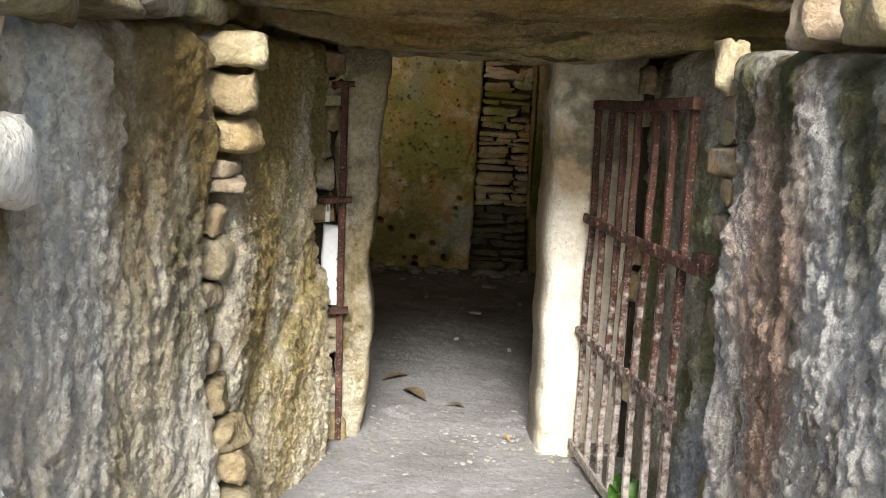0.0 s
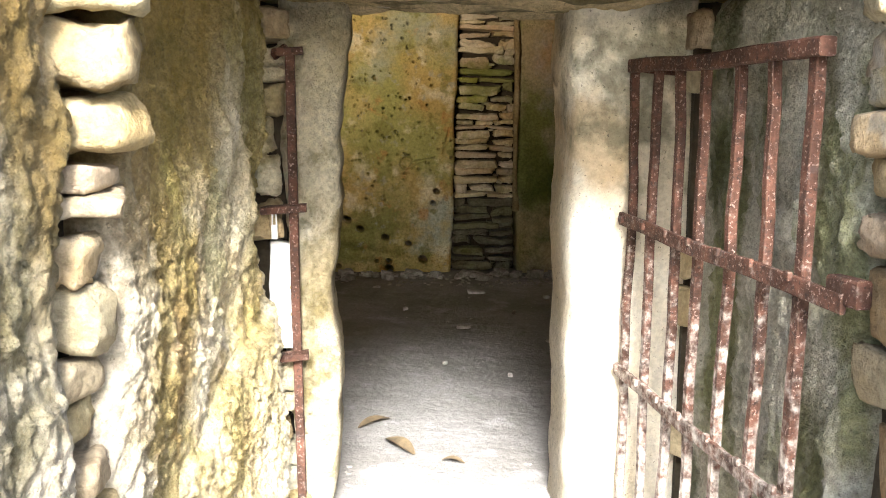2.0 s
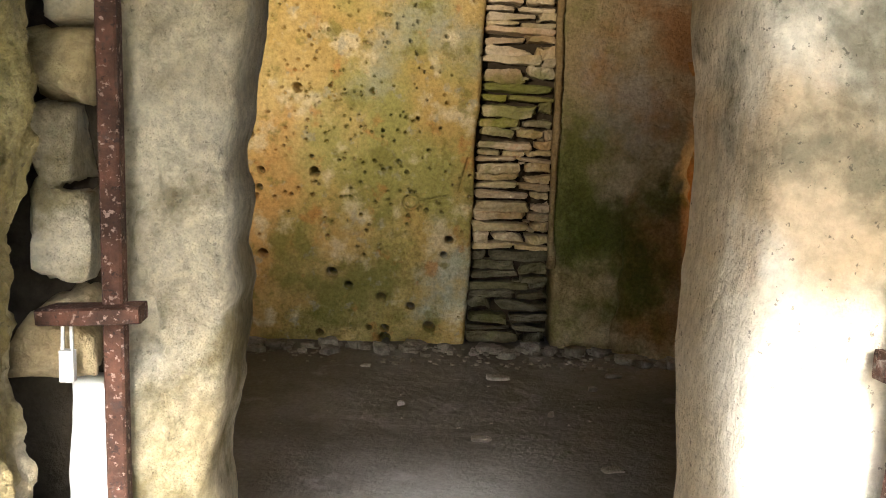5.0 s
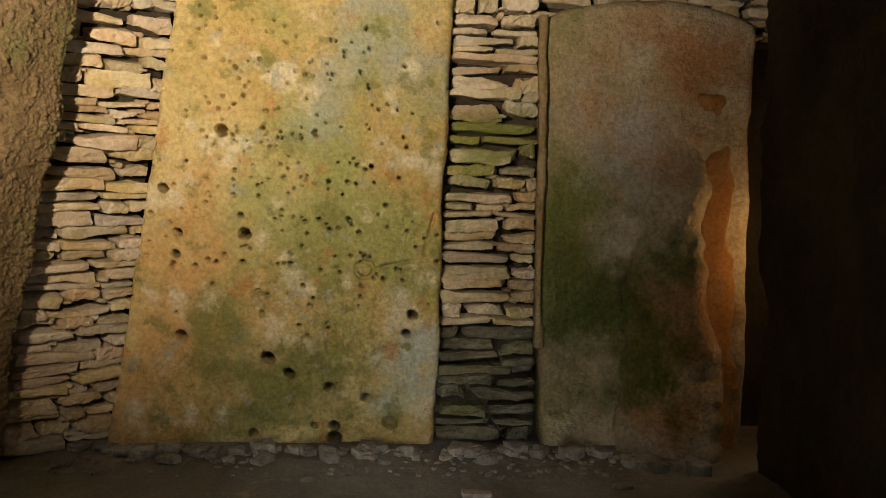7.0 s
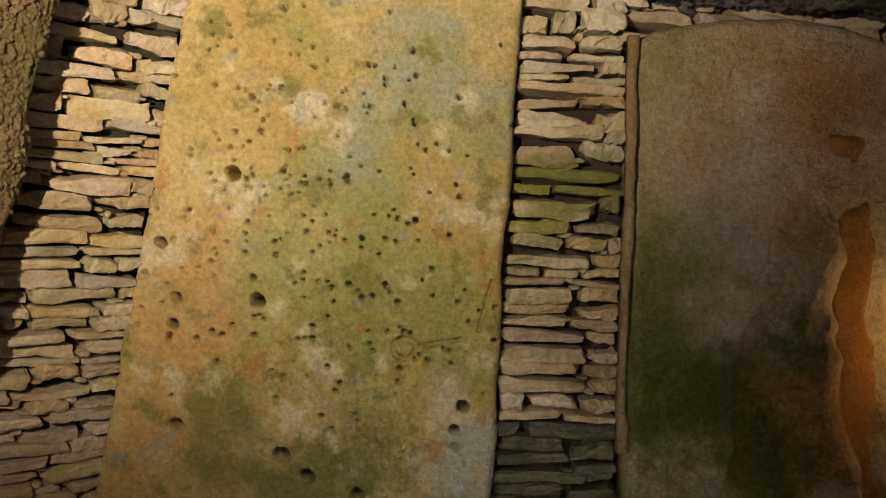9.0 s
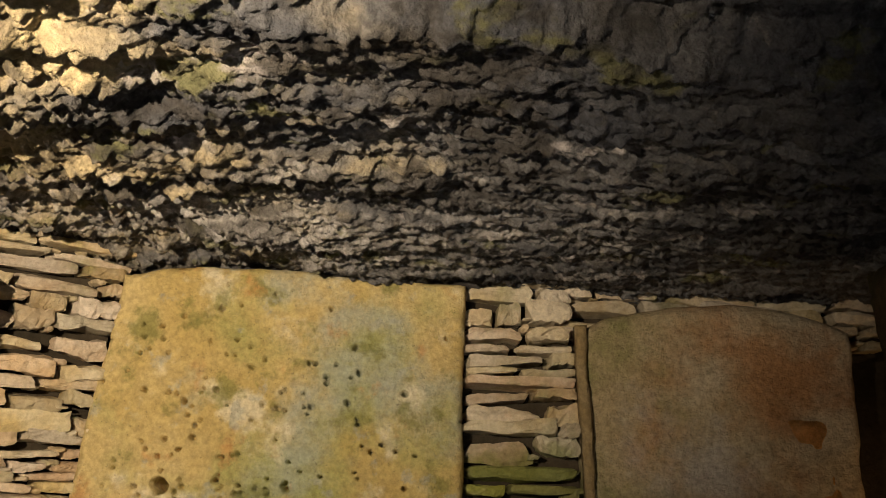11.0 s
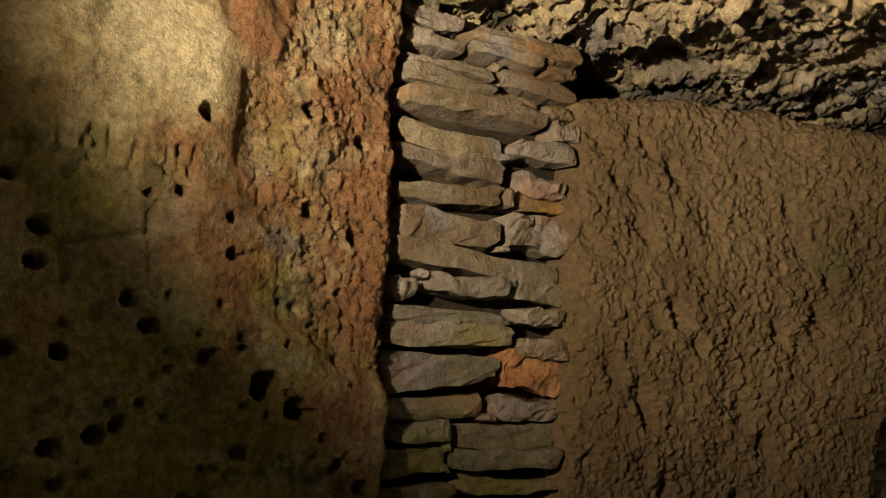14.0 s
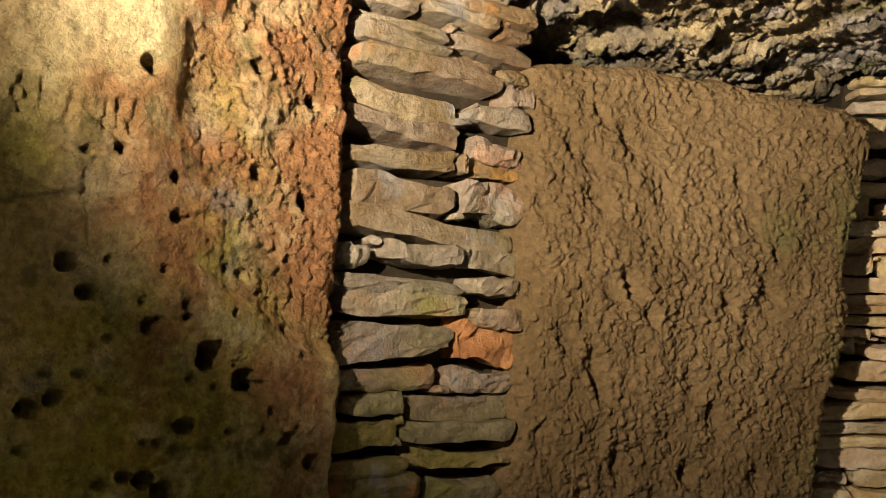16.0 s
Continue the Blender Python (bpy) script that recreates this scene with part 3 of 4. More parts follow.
tagged(rock_slab("orthostat", (0.74, 0.9, -0.05), (0.78, -0.7, -0.05), (0.8, -0.7, 1.45), (0.76, 0.9, 1.5), 0.35, MAT_RIGHT, [(2.0, 3, 0.06, "plain"), (8, 3, 0.02, "ridge")], 0.03, 0.03, 0.08, FLUTE, seed=25), "pale limestone slab near the mouth of the passage", "standing slab")
JAMBREL = [(2.2, 3, 0.03, "plain"), (8, 4, 0.01, "plain"), (40, 2, 0.002, "plain")]
tagged(rock_slab("door_jamb", (0.415, 3.5, -0.05), (0.77, 3.52, -0.05), (0.77, 3.52, 1.6), (0.4, 3.5, 1.6), 0.26, MAT_JAMB, JAMBREL, 0.01, 0.025, 0.04, seed=8), "smooth cream stone slab forming one side of the doorway", "door jamb")
tagged(rock_slab("door_jamb", (-0.44, 3.6, -0.05), (-0.32, 3.6, -0.05), (-0.25, 3.6, 1.6), (-0.45, 3.6, 1.6), 0.16, MAT_JAMBL, [(2.5, 3, 0.02, "plain"), (12, 4, 0.026, "plain"), (34, 3, 0.014, "grain"), (75, 2, 0.01, "grain")], 0.005, 0.04, 0.05, (1, 1, 0.7), seed=9), "rough pitted stone slab forming one side of the doorway", "door jamb")


def cap_under(p):
    x, y = p[:, 0], p[:, 1]
    ledge = 0.07 * np.clip((2.95 - y + 0.12 * fbm(p, 1.5, 3, 6)) / 0.05, 0, 1) + 0.05 * np.clip((2.5 - y + 0.12 * fbm(p, 1.7, 3, 8)) / 0.05, 0, 1)
    return ledge + 0.05 * np.clip((np.abs(x - 0.05) - 0.2) / 0.5, 0, 1) ** 1.5


tagged(sheet("capstone", -1.2, 1.25, 2.2, 3.85, 1.555, 0.012, [(1.6, 3, 0.025, (1, 1, 1)), (7, 4, 0.035, (0.4, 2, 1)), (22, 3, 0.014, (0.5, 2, 1))], MAT_CAP, 21, 0.5, True, carve=cap_under), "huge stained limestone capstone spanning the passage", "capstone")

# ---- chamber ----
PRNG = random.Random(4)
BIG_PITS = [(-0.728, 1.458, 0.026), (-0.632, 1.028, 0.026), (-0.986, 1.164, 0.022), (-0.926, 0.981, 0.02), (-0.934, 0.886, 0.018), (-0.908, 0.532, 0.026), (-0.53, 0.493, 0.03), (-0.435, 0.439, 0.024),
            (-0.252, 0.41, 0.024), (-0.089, 0.394, 0.02), (-0.227, 0.185, 0.03), (0.018, 0.293, 0.03), (-0.591, 0.147, 0.02), (-0.228, 0.239, 0.022), (-0.318, 0.226, 0.014), (0.115, 0.8, 0.022), (0.088, 0.713, 0.018)]
BACK_PITS = [(x + 1.25, z + 0.05, r * 0.95, 0.2) for x, z, r in BIG_PITS]
for k in range(330):
    cx, cz = PRNG.gauss(0.75, 0.42), PRNG.gauss(1.45, 0.42)
    BACK_PITS.append((cx, cz, PRNG.choice((0.0055, 0.006, 0.007, 0.008, 0.01)), 0.06))


def back_marks(p, x, y):
    """The worn groove and ring on the back slab."""
    gx, gz = p[:, 0], p[:, 2]
    ring = np.abs(np.hypot(gx + 0.101, (gz - 0.791) * 1.1) - 0.04)
    line = np.abs(gz - 0.8 - 0.2 * (gx + 0.05)) + 10 * np.clip(-0.06 - gx, 0, 1) + 10 * np.clip(gx - 0.1, 0, 1)
    crack = np.hypot(gx - 0.17 - 0.25 * (gz - 0.9), 0) + 10 * np.clip(0.86 - gz, 0, 1) + 10 * np.clip(gz - 1.05, 0, 1)
    near = np.minimum(np.minimum(ring, line), crack)
    return -0.022 * np.clip(1 - near / 0.013, 0, 1)


tagged(rock_slab("orthostat", (-1.25, 7.42, -0.05), (0.22, 7.42, -0.05), (0.275, 7.4, 2.09), (-0.9, 7.4, 2.14), 0.3, MAT_BACK, [(1.5, 3, 0.03, "plain"), (7, 4, 0.01, "plain"), (30, 3, 0.0025, "plain")], 0.005, 0.02, 0.035, pits=BACK_PITS, arch=0.03, seed=11, carve=back_marks), "ochre and green stained back slab peppered with holes", "standing slab")
tagged(rock_slab("orthostat", (0.7, 7.42, -0.05), (1.65, 7.42, -0.05), (1.62, 7.4, 2.0), (0.665, 7.4, 2.0), 0.3, MAT_BACK2, [(1.5, 3, 0.04, "plain"), (7, 4, 0.014, "plain"), (30, 3, 0.003, "plain")], 0.01, 0.02, 0.05, arch=0.1, seed=12), "brown and green stained back slab with rounded shoulders", "standing slab")
dry_stone("wall_infill_north_west", "narrow dry-stone infill of thin pale slabs", (-1.6, 7.14, 0), (-1.21, 7.46, 0), (-0.87, 7.44, 2.14), (-1.25, 7.12, 2.2), (0.03, 0.075), (0.1, 0.36), MAT_STONE, 5, proud=0.025)
dry_stone("wall_infill_north", "narrow dry-stone infill of thin pale slabs, mossy and darker at its foot", (0.22, 7.46, 0), (0.69, 7.46, 0), (0.66, 7.44, 2.1), (0.27, 7.44, 2.1), (0.03, 0.085), (0.1, 0.36), MAT_STONE, 6, proud=0.025, low_mat=MAT_STONE_DK, low_to=0.5)
dry_stone("wall_infill_north_top", "two thin courses of flat stones packed under the roof slab", (0.6, 7.5, 1.9), (1.8, 7.5, 1.85), (1.8, 7.5, 2.05), (0.6, 7.5, 2.1), (0.03, 0.06), (0.12, 0.36), MAT_STONE, 8, proud=0.02)
TANREL = [(2.0, 3, 0.035, "plain"), (7, 2, 0.013, "plain"), (58, 2, 0.008, "grain"), (100, 2, 0.006, "grain")]
PECKS = [(PRNG.uniform(0.06, 0.9), PRNG.uniform(0.3, 2.0), PRNG.uniform(0.018, 0.034), PRNG.uniform(0.012, 0.03)) for k in range(60)]
PECKS += [(PRNG.uniform(0.03, 0.93), PRNG.uniform(0.3, 2.08), PRNG.uniform(0.007, 0.011), PRNG.uniform(0.008, 0.014)) for k in range(60)]
tagged(rock_slab("orthostat", (-1.76, 5.92, -0.05), (-1.5, 6.95, -0.05), (-1.13, 6.98, 2.03), (-1.64, 6.06, 2.1), 0.35, MAT_TAN, TANREL, 0.0036, 0.04, 0.07, arch=0.06, seed=14, dents=PECKS), "coarse tan slab with a pecked, grainy surface", "standing slab")
WEST_ROWS = [(0.05, [0.5]), (0.05, [0.4]), (0.055, [0.6]), (0.06, []), (0.075, [0.45]), (0.06, [0.3, 0.7]), (0.07, [0.55]), (0.065, [0.4]), (0.06, []), (0.07, [0.6]), (0.06, [0.5]), (0.07, [0.35]),
             (0.06, []), (0.058, []), (0.066, [0.48]), (0.085, [0.53]), (0.058, [0.45]), (0.063, [0.38]), (0.06, [0.1, 0.38]), (0.058, [0.6]), (0.105, [0.64]), (0.064, [0.72]), (0.056, [0.7]), (0.06, [0.2, 0.65]),
             (0.065, []), (0.11, [0.6]), (0.053, [0.58, 0.64]), (0.078, [0.65]), (0.075, [0.62]), (0.07, [0.85]), (0.05, [0.5, 0.8]), (0.05, [0.5]), (0.05, [0.35, 0.8])]
MAT_BRICKISH = rock_mat("russet_block", (0.34, 0.15, 0.06), (0.42, 0.22, 0.1), 6.0, bumps=((40, 0.6, 0.02), (140, 0.5, 0.006)))
dry_stone("wall_infill_west", "dry-stone infill of flat buff stones between two slabs", (-1.78, 5.44, 0), (-1.71, 5.97, 0), (-1.64, 6.08, 2.2), (-1.74, 5.53, 2.2), (0.05, 0.085), (0.14, 0.36), MAT_STONE_W, 7, proud=0.02, courses=WEST_ROWS, special={(20, 1): MAT_BRICKISH})

HOLES = [(5.012, 1.772, 0.026), (4.676, 1.601, 0.016), (4.972, 1.616, 0.014), (4.731, 1.459, 0.02), (4.735, 1.521, 0.022), (4.897, 1.41, 0.02), (4.936, 1.364, 0.02), (4.782, 1.309, 0.02), (5.049, 1.311, 0.02), (5.176, 1.261, 0.042), (5.242, 1.218, 0.032), (5.27, 1.205, 0.02),
         (4.685, 1.125, 0.026), (4.777, 1.149, 0.022), (4.849, 1.169, 0.022), (4.889, 1.184, 0.016), (5.122, 1.137, 0.02), (4.925, 1.004, 0.024), (5.054, 1.046, 0.02), (5.018, 1.056, 0.014), (5.088, 1.027, 0.022), (5.196, 0.911, 0.03), (4.694, 1.31, 0.022),
         (5.084, 1.582, 0.014), (5.09, 1.511, 0.018), (5.412, 1.805, 0.024), (5.27, 1.628, 0.022), (5.389, 1.584, 0.024), (5.256, 1.84, 0.022), (4.617, 1.56, 0.014), (5.399, 1.06, 0.022), (5.348, 1.108, 0.018), (4.91, 1.601, 0.01)]
HOLED_PITS = [(y - 3.9, z + 0.05, r * 0.72, 0.14) for y, z, r in HOLES]
for k in range(70):
    HOLED_PITS.append((PRNG.uniform(0.6, 1.5), PRNG.uniform(0.7, 1.6), PRNG.choice((0.006, 0.008, 0.011)), 0.025))
STROKES = [((4.613, 1.715), (4.617, 1.64)), ((4.613, 1.72), (4.642, 1.715)), ((4.642, 1.715), (4.641, 1.692)), ((4.641, 1.692), (4.615, 1.685)), ((4.745, 1.705), (4.749, 1.659)), ((4.8, 1.7), (4.788, 1.675)), ((4.788, 1.675), (4.8, 1.648)), ((4.8, 1.648), (4.81, 1.675)), ((4.81, 1.675), (4.8, 1.7)),
           ((4.831, 1.703), (4.833, 1.655)), ((4.88, 1.69), (4.87, 1.64)), ((4.903, 1.672), (4.971, 1.626)), ((4.939, 1.689), (4.937, 1.639)), ((4.957, 1.693), (4.96, 1.646)), ((4.957, 1.693), (4.982, 1.646)), ((4.982, 1.646), (4.989, 1.699)), ((4.765, 1.495), (4.778, 1.426)), ((4.915, 1.567), (4.935, 1.446)), ((4.765, 1.49), (4.92, 1.53)), ((4.705, 1.677), (4.69, 1.615))]


def west_face(p, x, y):
    """The flaked corner of the holed slab and the scratches on it."""
    py, pz = p[:, 1], p[:, 2]
    n = 0.05 * fbm(p, 6, 4, 3)
    foot = 1.42 - 0.45 * np.clip(py - 5.1, 0, 1) + 1.6 * n
    side = py - 5.0 - 0.1 * np.clip(np.abs(pz - 1.75) - 0.05, 0, 0.3) + n
    gone = np.clip(side / 0.09, 0, 1) * np.clip((pz - foot) / 0.05, 0, 1)
    deep = np.clip((side - 0.08 + n) / 0.07, 0, 1) * np.clip((pz - foot - 0.03) / 0.05, 0, 1)
    grit = 0.012 * fbm(p, 10, 3, 5) + 0.017 * np.clip(fbm(p, 58, 2, 6), 0, 0.5) + 0.014 * np.clip(fbm(p, 100, 2, 8), 0, 0.5)
    hollow = -0.03 * gone - 0.03 * deep + deep * grit
    for (ya, za), (yb, zb) in STROKES:
        near = (np.abs(py - (ya + yb) / 2) < 0.12) & (np.abs(pz - (za + zb) / 2) < 0.08)
        q = np.stack([py[near] - ya, pz[near] - za], 1)
        d = np.array([yb - ya, zb - za])
        t = np.clip(q @ d / (d @ d), 0, 1)
        dist = np.linalg.norm(q - t[:, None] * d, axis=1)
        hollow[near] -= 0.013 * np.clip(1 - dist / 0.009, 0, 1)
    return hollow


tagged(rock_slab("orthostat", (-1.73, 3.9, -0.05), (-1.7, 5.43, -0.05), (-1.62, 5.51, 2.2), (-1.7, 3.9, 2.17), 0.35, MAT_HOLED, [(1.6, 3, 0.05, "plain"), (7, 4, 0.018, "plain"), (30, 4, 0.005, "plain"), (80, 2, 0.0018, "billow")], 0.005, 0.03, 0.04, pits=HOLED_PITS, seed=15, carve=west_face), "green and ochre slab riddled with holes and scratched letters", "standing slab")
tagged(rock_slab("orthostat", (1.56, 7.08, -0.05), (1.5, 3.9, -0.05), (1.5, 3.9, 2.05), (1.53, 7.08, 2.05), 0.16, MAT_DARK, [(2.0, 3, 0.06, "plain"), (9, 4, 0.03, "plain"), (26, 3, 0.01, "plain")], 0.016, 0.03, 0.06, seed=16), "brown pitted side slab with its shade in the colour", "standing slab")
tagged(rock_slab("broken_slab", (1.0, 7.3, -0.05), (1.46, 7.12, -0.05), (1.36, 7.42, 1.58), (1.16, 7.43, 1.55), 0.1, MAT_BACK2, [(2.5, 3, 0.06, "plain"), (8, 4, 0.035, "plain"), (26, 3, 0.008, "plain")], 0.01, 0.09, 0.08, seed=17), "broken brown slab leaning against the back wall", "broken slab")
tagged(rock_slab("broken_slab", (1.46, 7.34, -0.02), (1.63, 7.36, 0.0), (1.52, 7.43, 1.64), (1.34, 7.42, 1.62), 0.05, MAT_ORANGE, [(3, 3, 0.03, "plain"), (10, 4, 0.016, "plain")], 0.01, 0.08, 0.03, seed=18), "orange stone fragment standing by the side slab", "broken slab")


def ceiling_form(p):
    """Crusted layers that run across the chamber, and the smooth hollow where a sheet has fallen away."""
    x, y = p[:, 0], p[:, 1]
    side = np.clip((x + 0.54 + 0.09 * fbm(p, 5, 5, 4, 0.65)) / 0.03, 0, 1)
    end = np.clip((5.78 + 0.12 * x - y + 0.12 * fbm(p, 3, 5, 7, 0.65)) / 0.06, 0, 1)
    hollow = side * end
    q = p * np.array((0.62, 1.35, 1))
    warm = np.clip((0.35 - x) / 1.0, 0, 1)

    def crust(f, soft):
        f = np.clip((f + soft) / (2 * soft), 0, 1)
        return f * f * (3 - 2 * f) - 0.5
    wide = fbm(q, 4.0, 5, 40, 0.6)
    fine = fbm(q, 13, 4, 41, 0.62)
    tiny = np.abs(fbm(q, 42, 3, 43))
    lumps = 0.034 * crust(wide, 0.07) + 0.017 * crust(fine + 0.35 * wide, 0.09) + 0.01 * (2.6 * tiny - 0.5)
    layers = np.clip(fbm(p * np.array((0.5, 1.7, 1)), 8, 5, 52, 0.65) * 3, -1, 1) * 0.013
    chips = 0.034 * np.clip(fbm(q, 34, 3, 47, 0.6), -0.1, 0.4) + 0.018 * np.clip(fbm(q, 80, 2, 49), 0, 0.5)
    rough = lumps * (0.2 + 0.8 * warm) * (1 - 0.8 * hollow) + layers * (1.0 - 0.5 * warm) * (1 - 0.5 * hollow) + chips
    return 0.085 * hollow - rough


tagged(sheet("ceiling", -2.2, 2.0, 3.8, 7.8, 2.12, 0.006, [(1.1, 3, 0.05, (1, 1, 1))], MAT_CEIL, 31, 0.5, True, tilt=(-0.05, 0.0), carve=ceiling_form), "rough limestone capstone roofing the chamber, lamp glow and shade in its colour", "ceiling", kind="structure")

# earth and masonry that close the place behind the slabs
for nm, lo, hi in (("wall_north", (-3.0, 7.75, -0.05), (3.0, 8.3, 2.9)), ("wall_west", (-3.0, 3.8, -0.05), (-2.15, 7.75, 2.9)), ("wall_east", (1.95, 3.8, -0.05), (3.0, 7.75, 2.9)),
                   ("wall_south_west", (-2.15, 3.78, -0.05), (-0.5, 3.98, 2.3)), ("wall_south_east", (0.7, 3.78, -0.05), (1.95, 3.98, 2.3)), ("wall_lintel", (-0.5, 3.8, 1.7), (0.7, 3.98, 2.3)),
                   ("bank_west", (-3.0, -1.0, -0.05), (-1.1, 3.78, 1.45)), ("bank_east", (1.16, -1.0, -0.05), (3.0, 3.78, 1.45)), ("wall_behind_west", (-1.1, 0.9, -0.05), (-1.0, 3.78, 1.5)), ("wall_behind_east", (1.1, -0.6, -0.05), (1.16, 3.78, 1.5)),
                   ("wall_recess", (-0.8, 3.68, -0.05), (-0.44, 3.78, 1.6)), ("roof_earth", (-3.0, 3.6, 2.7), (3.0, 8.3, 3.2)), ("wall_joint_west", (-1.0, 2.3, -0.05), (-0.68, 2.6, 1.5)), ("wall_joint_east", (0.8, 2.25, -0.05), (1.1, 2.6, 1.5)), ("wall_corner_east", (0.74, 3.5, -0.05), (1.1, 3.6, 1.55))):
    tagged(box(nm, lo, hi, MAT_EARTH), "packed earth and rubble behind the slabs", "wall", kind="structure")

# ---- passage masonry ----
for k, (z0, z1, w, back) in enumerate(((1.45, 1.55, 0.13, 0.0), (1.325, 1.447, 0.14, 0.0), (1.22, 1.32, 0.11, 0.005), (1.165, 1.21, 0.07, 0.02), (1.113, 1.163, 0.085, 0.01), (0.998, 1.095, 0.055, 0.035), (0.885, 0.993, 0.055, 0.03), (0.79, 0.87, 0.05, 0.06),
                                        (0.7, 0.78, 0.05, 0.07), (0.62, 0.69, 0.06, 0.06), (0.5, 0.6, 0.08, 0.04), (0.4, 0.49, 0.1, 0.02), (0.3, 0.39, 0.1, 0.0), (0.2, 0.29, 0.11, 0.0), (0.1, 0.19, 0.12, -0.01), (0.0, 0.09, 0.14, -0.02))):
    loose_stone("packing_stone", (-0.595 + 0.3 * (w - 0.1) - back, 2.46, (z0 + z1) / 2), (w + 0.06, 0.1 + 0.5 * w, (z1 - z0) * 1.06), MAT_FIELD, 300 + k, 0.2 - 0.13 * (k % 4), "buff field stone wedged between the passage slabs", group="packing stones", power=4.0)
for k, (y0, y1, z0, z1) in enumerate(((1.2, 1.57, 1.46, 1.6), (1.57, 1.85, 1.51, 1.63), (1.87, 2.2, 1.53, 1.63), (2.22, 2.54, 1.55, 1.63), (2.56, 3.02, 1.57, 1.65), (3.04, 3.3, 1.57, 1.64), (1.6, 1.95, 1.63, 1.75), (1.96, 2.3, 1.64, 1.74))):
    loose_stone("coping_stone", (-0.71, (y0 + y1) / 2, (z0 + z1) / 2), (y1 - y0, 0.22, z1 - z0), MAT_COPING, 340 + k, math.pi / 2, "weathered block laid along the top of the slabs", group="coping stones", power=6.0)
for k, (y0, y1, z0, z1, x) in enumerate(((1.52, 1.72, 1.5, 1.64, 0.8), (1.74, 1.93, 1.51, 1.66, 0.8), (1.2, 1.5, 1.48, 1.62, 0.82))):
    loose_stone("coping_stone", (x, (y0 + y1) / 2, (z0 + z1) / 2), (y1 - y0, 0.24, z1 - z0), MAT_FIELD, 360 + k, math.pi / 2, "pale block laid on top of the passage slab", group="coping stones", power=4.0)
for k, (z0, z1, x) in enumerate(((1.03, 1.2, 0.99), (1.2, 1.35, 0.99), (1.35, 1.47, 0.99), (0.0, 0.3, 0.99), (0.3, 0.55, 0.99), (0.55, 0.8, 0.99), (0.8, 1.02, 0.99))):
    loose_stone("masonry_block", (-0.78 + 0.02 * (k % 2), 1.0, (z0 + z1) / 2), (0.3, 0.3, z1 - z0), MAT_FIELD, 380 + k, 0.1, "large pale block stacked at the end of the slab", group="end blocks", power=6.0)
for k, (z0, z1, x, w) in enumerate(((1.44, 1.58, 0.68, 0.1), (1.36, 1.45, 0.71, 0.08), (1.31, 1.37, 0.71, 0.08), (1.22, 1.31, 0.705, 0.07), (1.14, 1.21, 0.72, 0.08), (1.05, 1.13, 0.72, 0.08), (0.9, 1.04, 0.735, 0.08), (0.78, 0.89, 0.74, 0.08), (0.6, 0.76, 0.77, 0.09), (0.4, 0.58, 0.77, 0.09), (0.2, 0.39, 0.77, 0.1), (0.0, 0.19, 0.77, 0.1))):
    loose_stone("packing_stone", (x + 0.035, 2.4, (z0 + z1) / 2), (w, 0.16, (z1 - z0) * 1.08), MAT_FIELD, 400 + k, -0.2 + 0.1 * (k % 4), "pale stone wedged in the joint beside the gate", group="packing stones", power=4.0)
for k, (x, z, w, h) in enumerate(((-0.455, 1.5, 0.09, 0.09), (-0.47, 1.42, 0.07, 0.06), (-0.44, 1.37, 0.05, 0.05), (-0.455, 1.3, 0.07, 0.1), (-0.47, 1.19, 0.05, 0.1), (-0.455, 1.08, 0.05, 0.12), (-0.47, 0.93, 0.06, 0.12), (-0.47, 0.47, 0.08, 0.09), (-0.45, 0.39, 0.07, 0.07), (-0.48, 0.31, 0.08, 0.08), (-0.45, 0.22, 0.08, 0.08), (-0.47, 0.13, 0.11, 0.09), (-0.45, 0.04, 0.12, 0.1))):
    loose_stone("packing_stone", (x - 0.02, 3.62, z), (w * 1.9, 0.12, h * 1.12), MAT_JAMBL if k % 3 else MAT_FIELD, 440 + k, 0.15 * (k % 3), "small stone packed beside the door jamb", group="packing stones", power=3.5)
for k, (x, z, w, h) in enumerate(((0.735, 1.5, 0.07, 0.12), (0.74, 1.36, 0.06, 0.1), (0.735, 0.84, 0.05, 0.09), (0.735, 0.72, 0.06, 0.12), (0.735, 0.3, 0.06, 0.1))):
    loose_stone("packing_stone", (x, 3.47, z), (w, 0.1, h), MAT_FIELD, 460 + k, 0.1 * k, "small stone packed in the corner behind the gate", group="packing stones", power=3.5)

panel = tagged(rock_slab("plaster_panel", (-0.505, 3.6, 0.552), (-0.405, 3.6, 0.552), (-0.405, 3.61, 0.87), (-0.48, 3.61, 0.87), 0.04, MAT_WHITE, [(14, 3, 0.004, "plain")], 0.006, 0.03, 0.01, seed=51), "smooth white plaster patch beside the door jamb", "plaster patch")

for k, (z0, z1) in enumerate(((1.35, 1.56), (1.19, 1.345))):
    loose_stone("masonry_block", (-0.745, 1.31, (z0 + z1) / 2), (0.22, 0.34, (z1 - z0) * 1.1), MAT_JAMB, 480 + k, 0.05, "large whitish block set beside the passage slab", group="end blocks", power=7.0)
tagged(rock_slab("mortar_strip", (0.672, 7.39, 0.45), (0.7, 7.39, 0.45), (0.685, 7.375, 1.93), (0.652, 7.375, 1.93), 0.04, MAT_FIELD, [(8, 3, 0.008, "plain"), (40, 2, 0.003, "plain")], 0.006, 0.02, 0.015, seed=61), "pale mortar strip along the edge of the back slab", "mortar")

# ---- gate ----
gate = tagged(new("iron_gate"), "rusty iron bar gate standing open against the passage wall", "gate")
gate.location = (0.62, 3.0, 0.0)
bpy.context.view_layer.update()
HIN, FREE = np.array([0.557, 3.45, 0]), np.array([0.688, 2.58, 0])
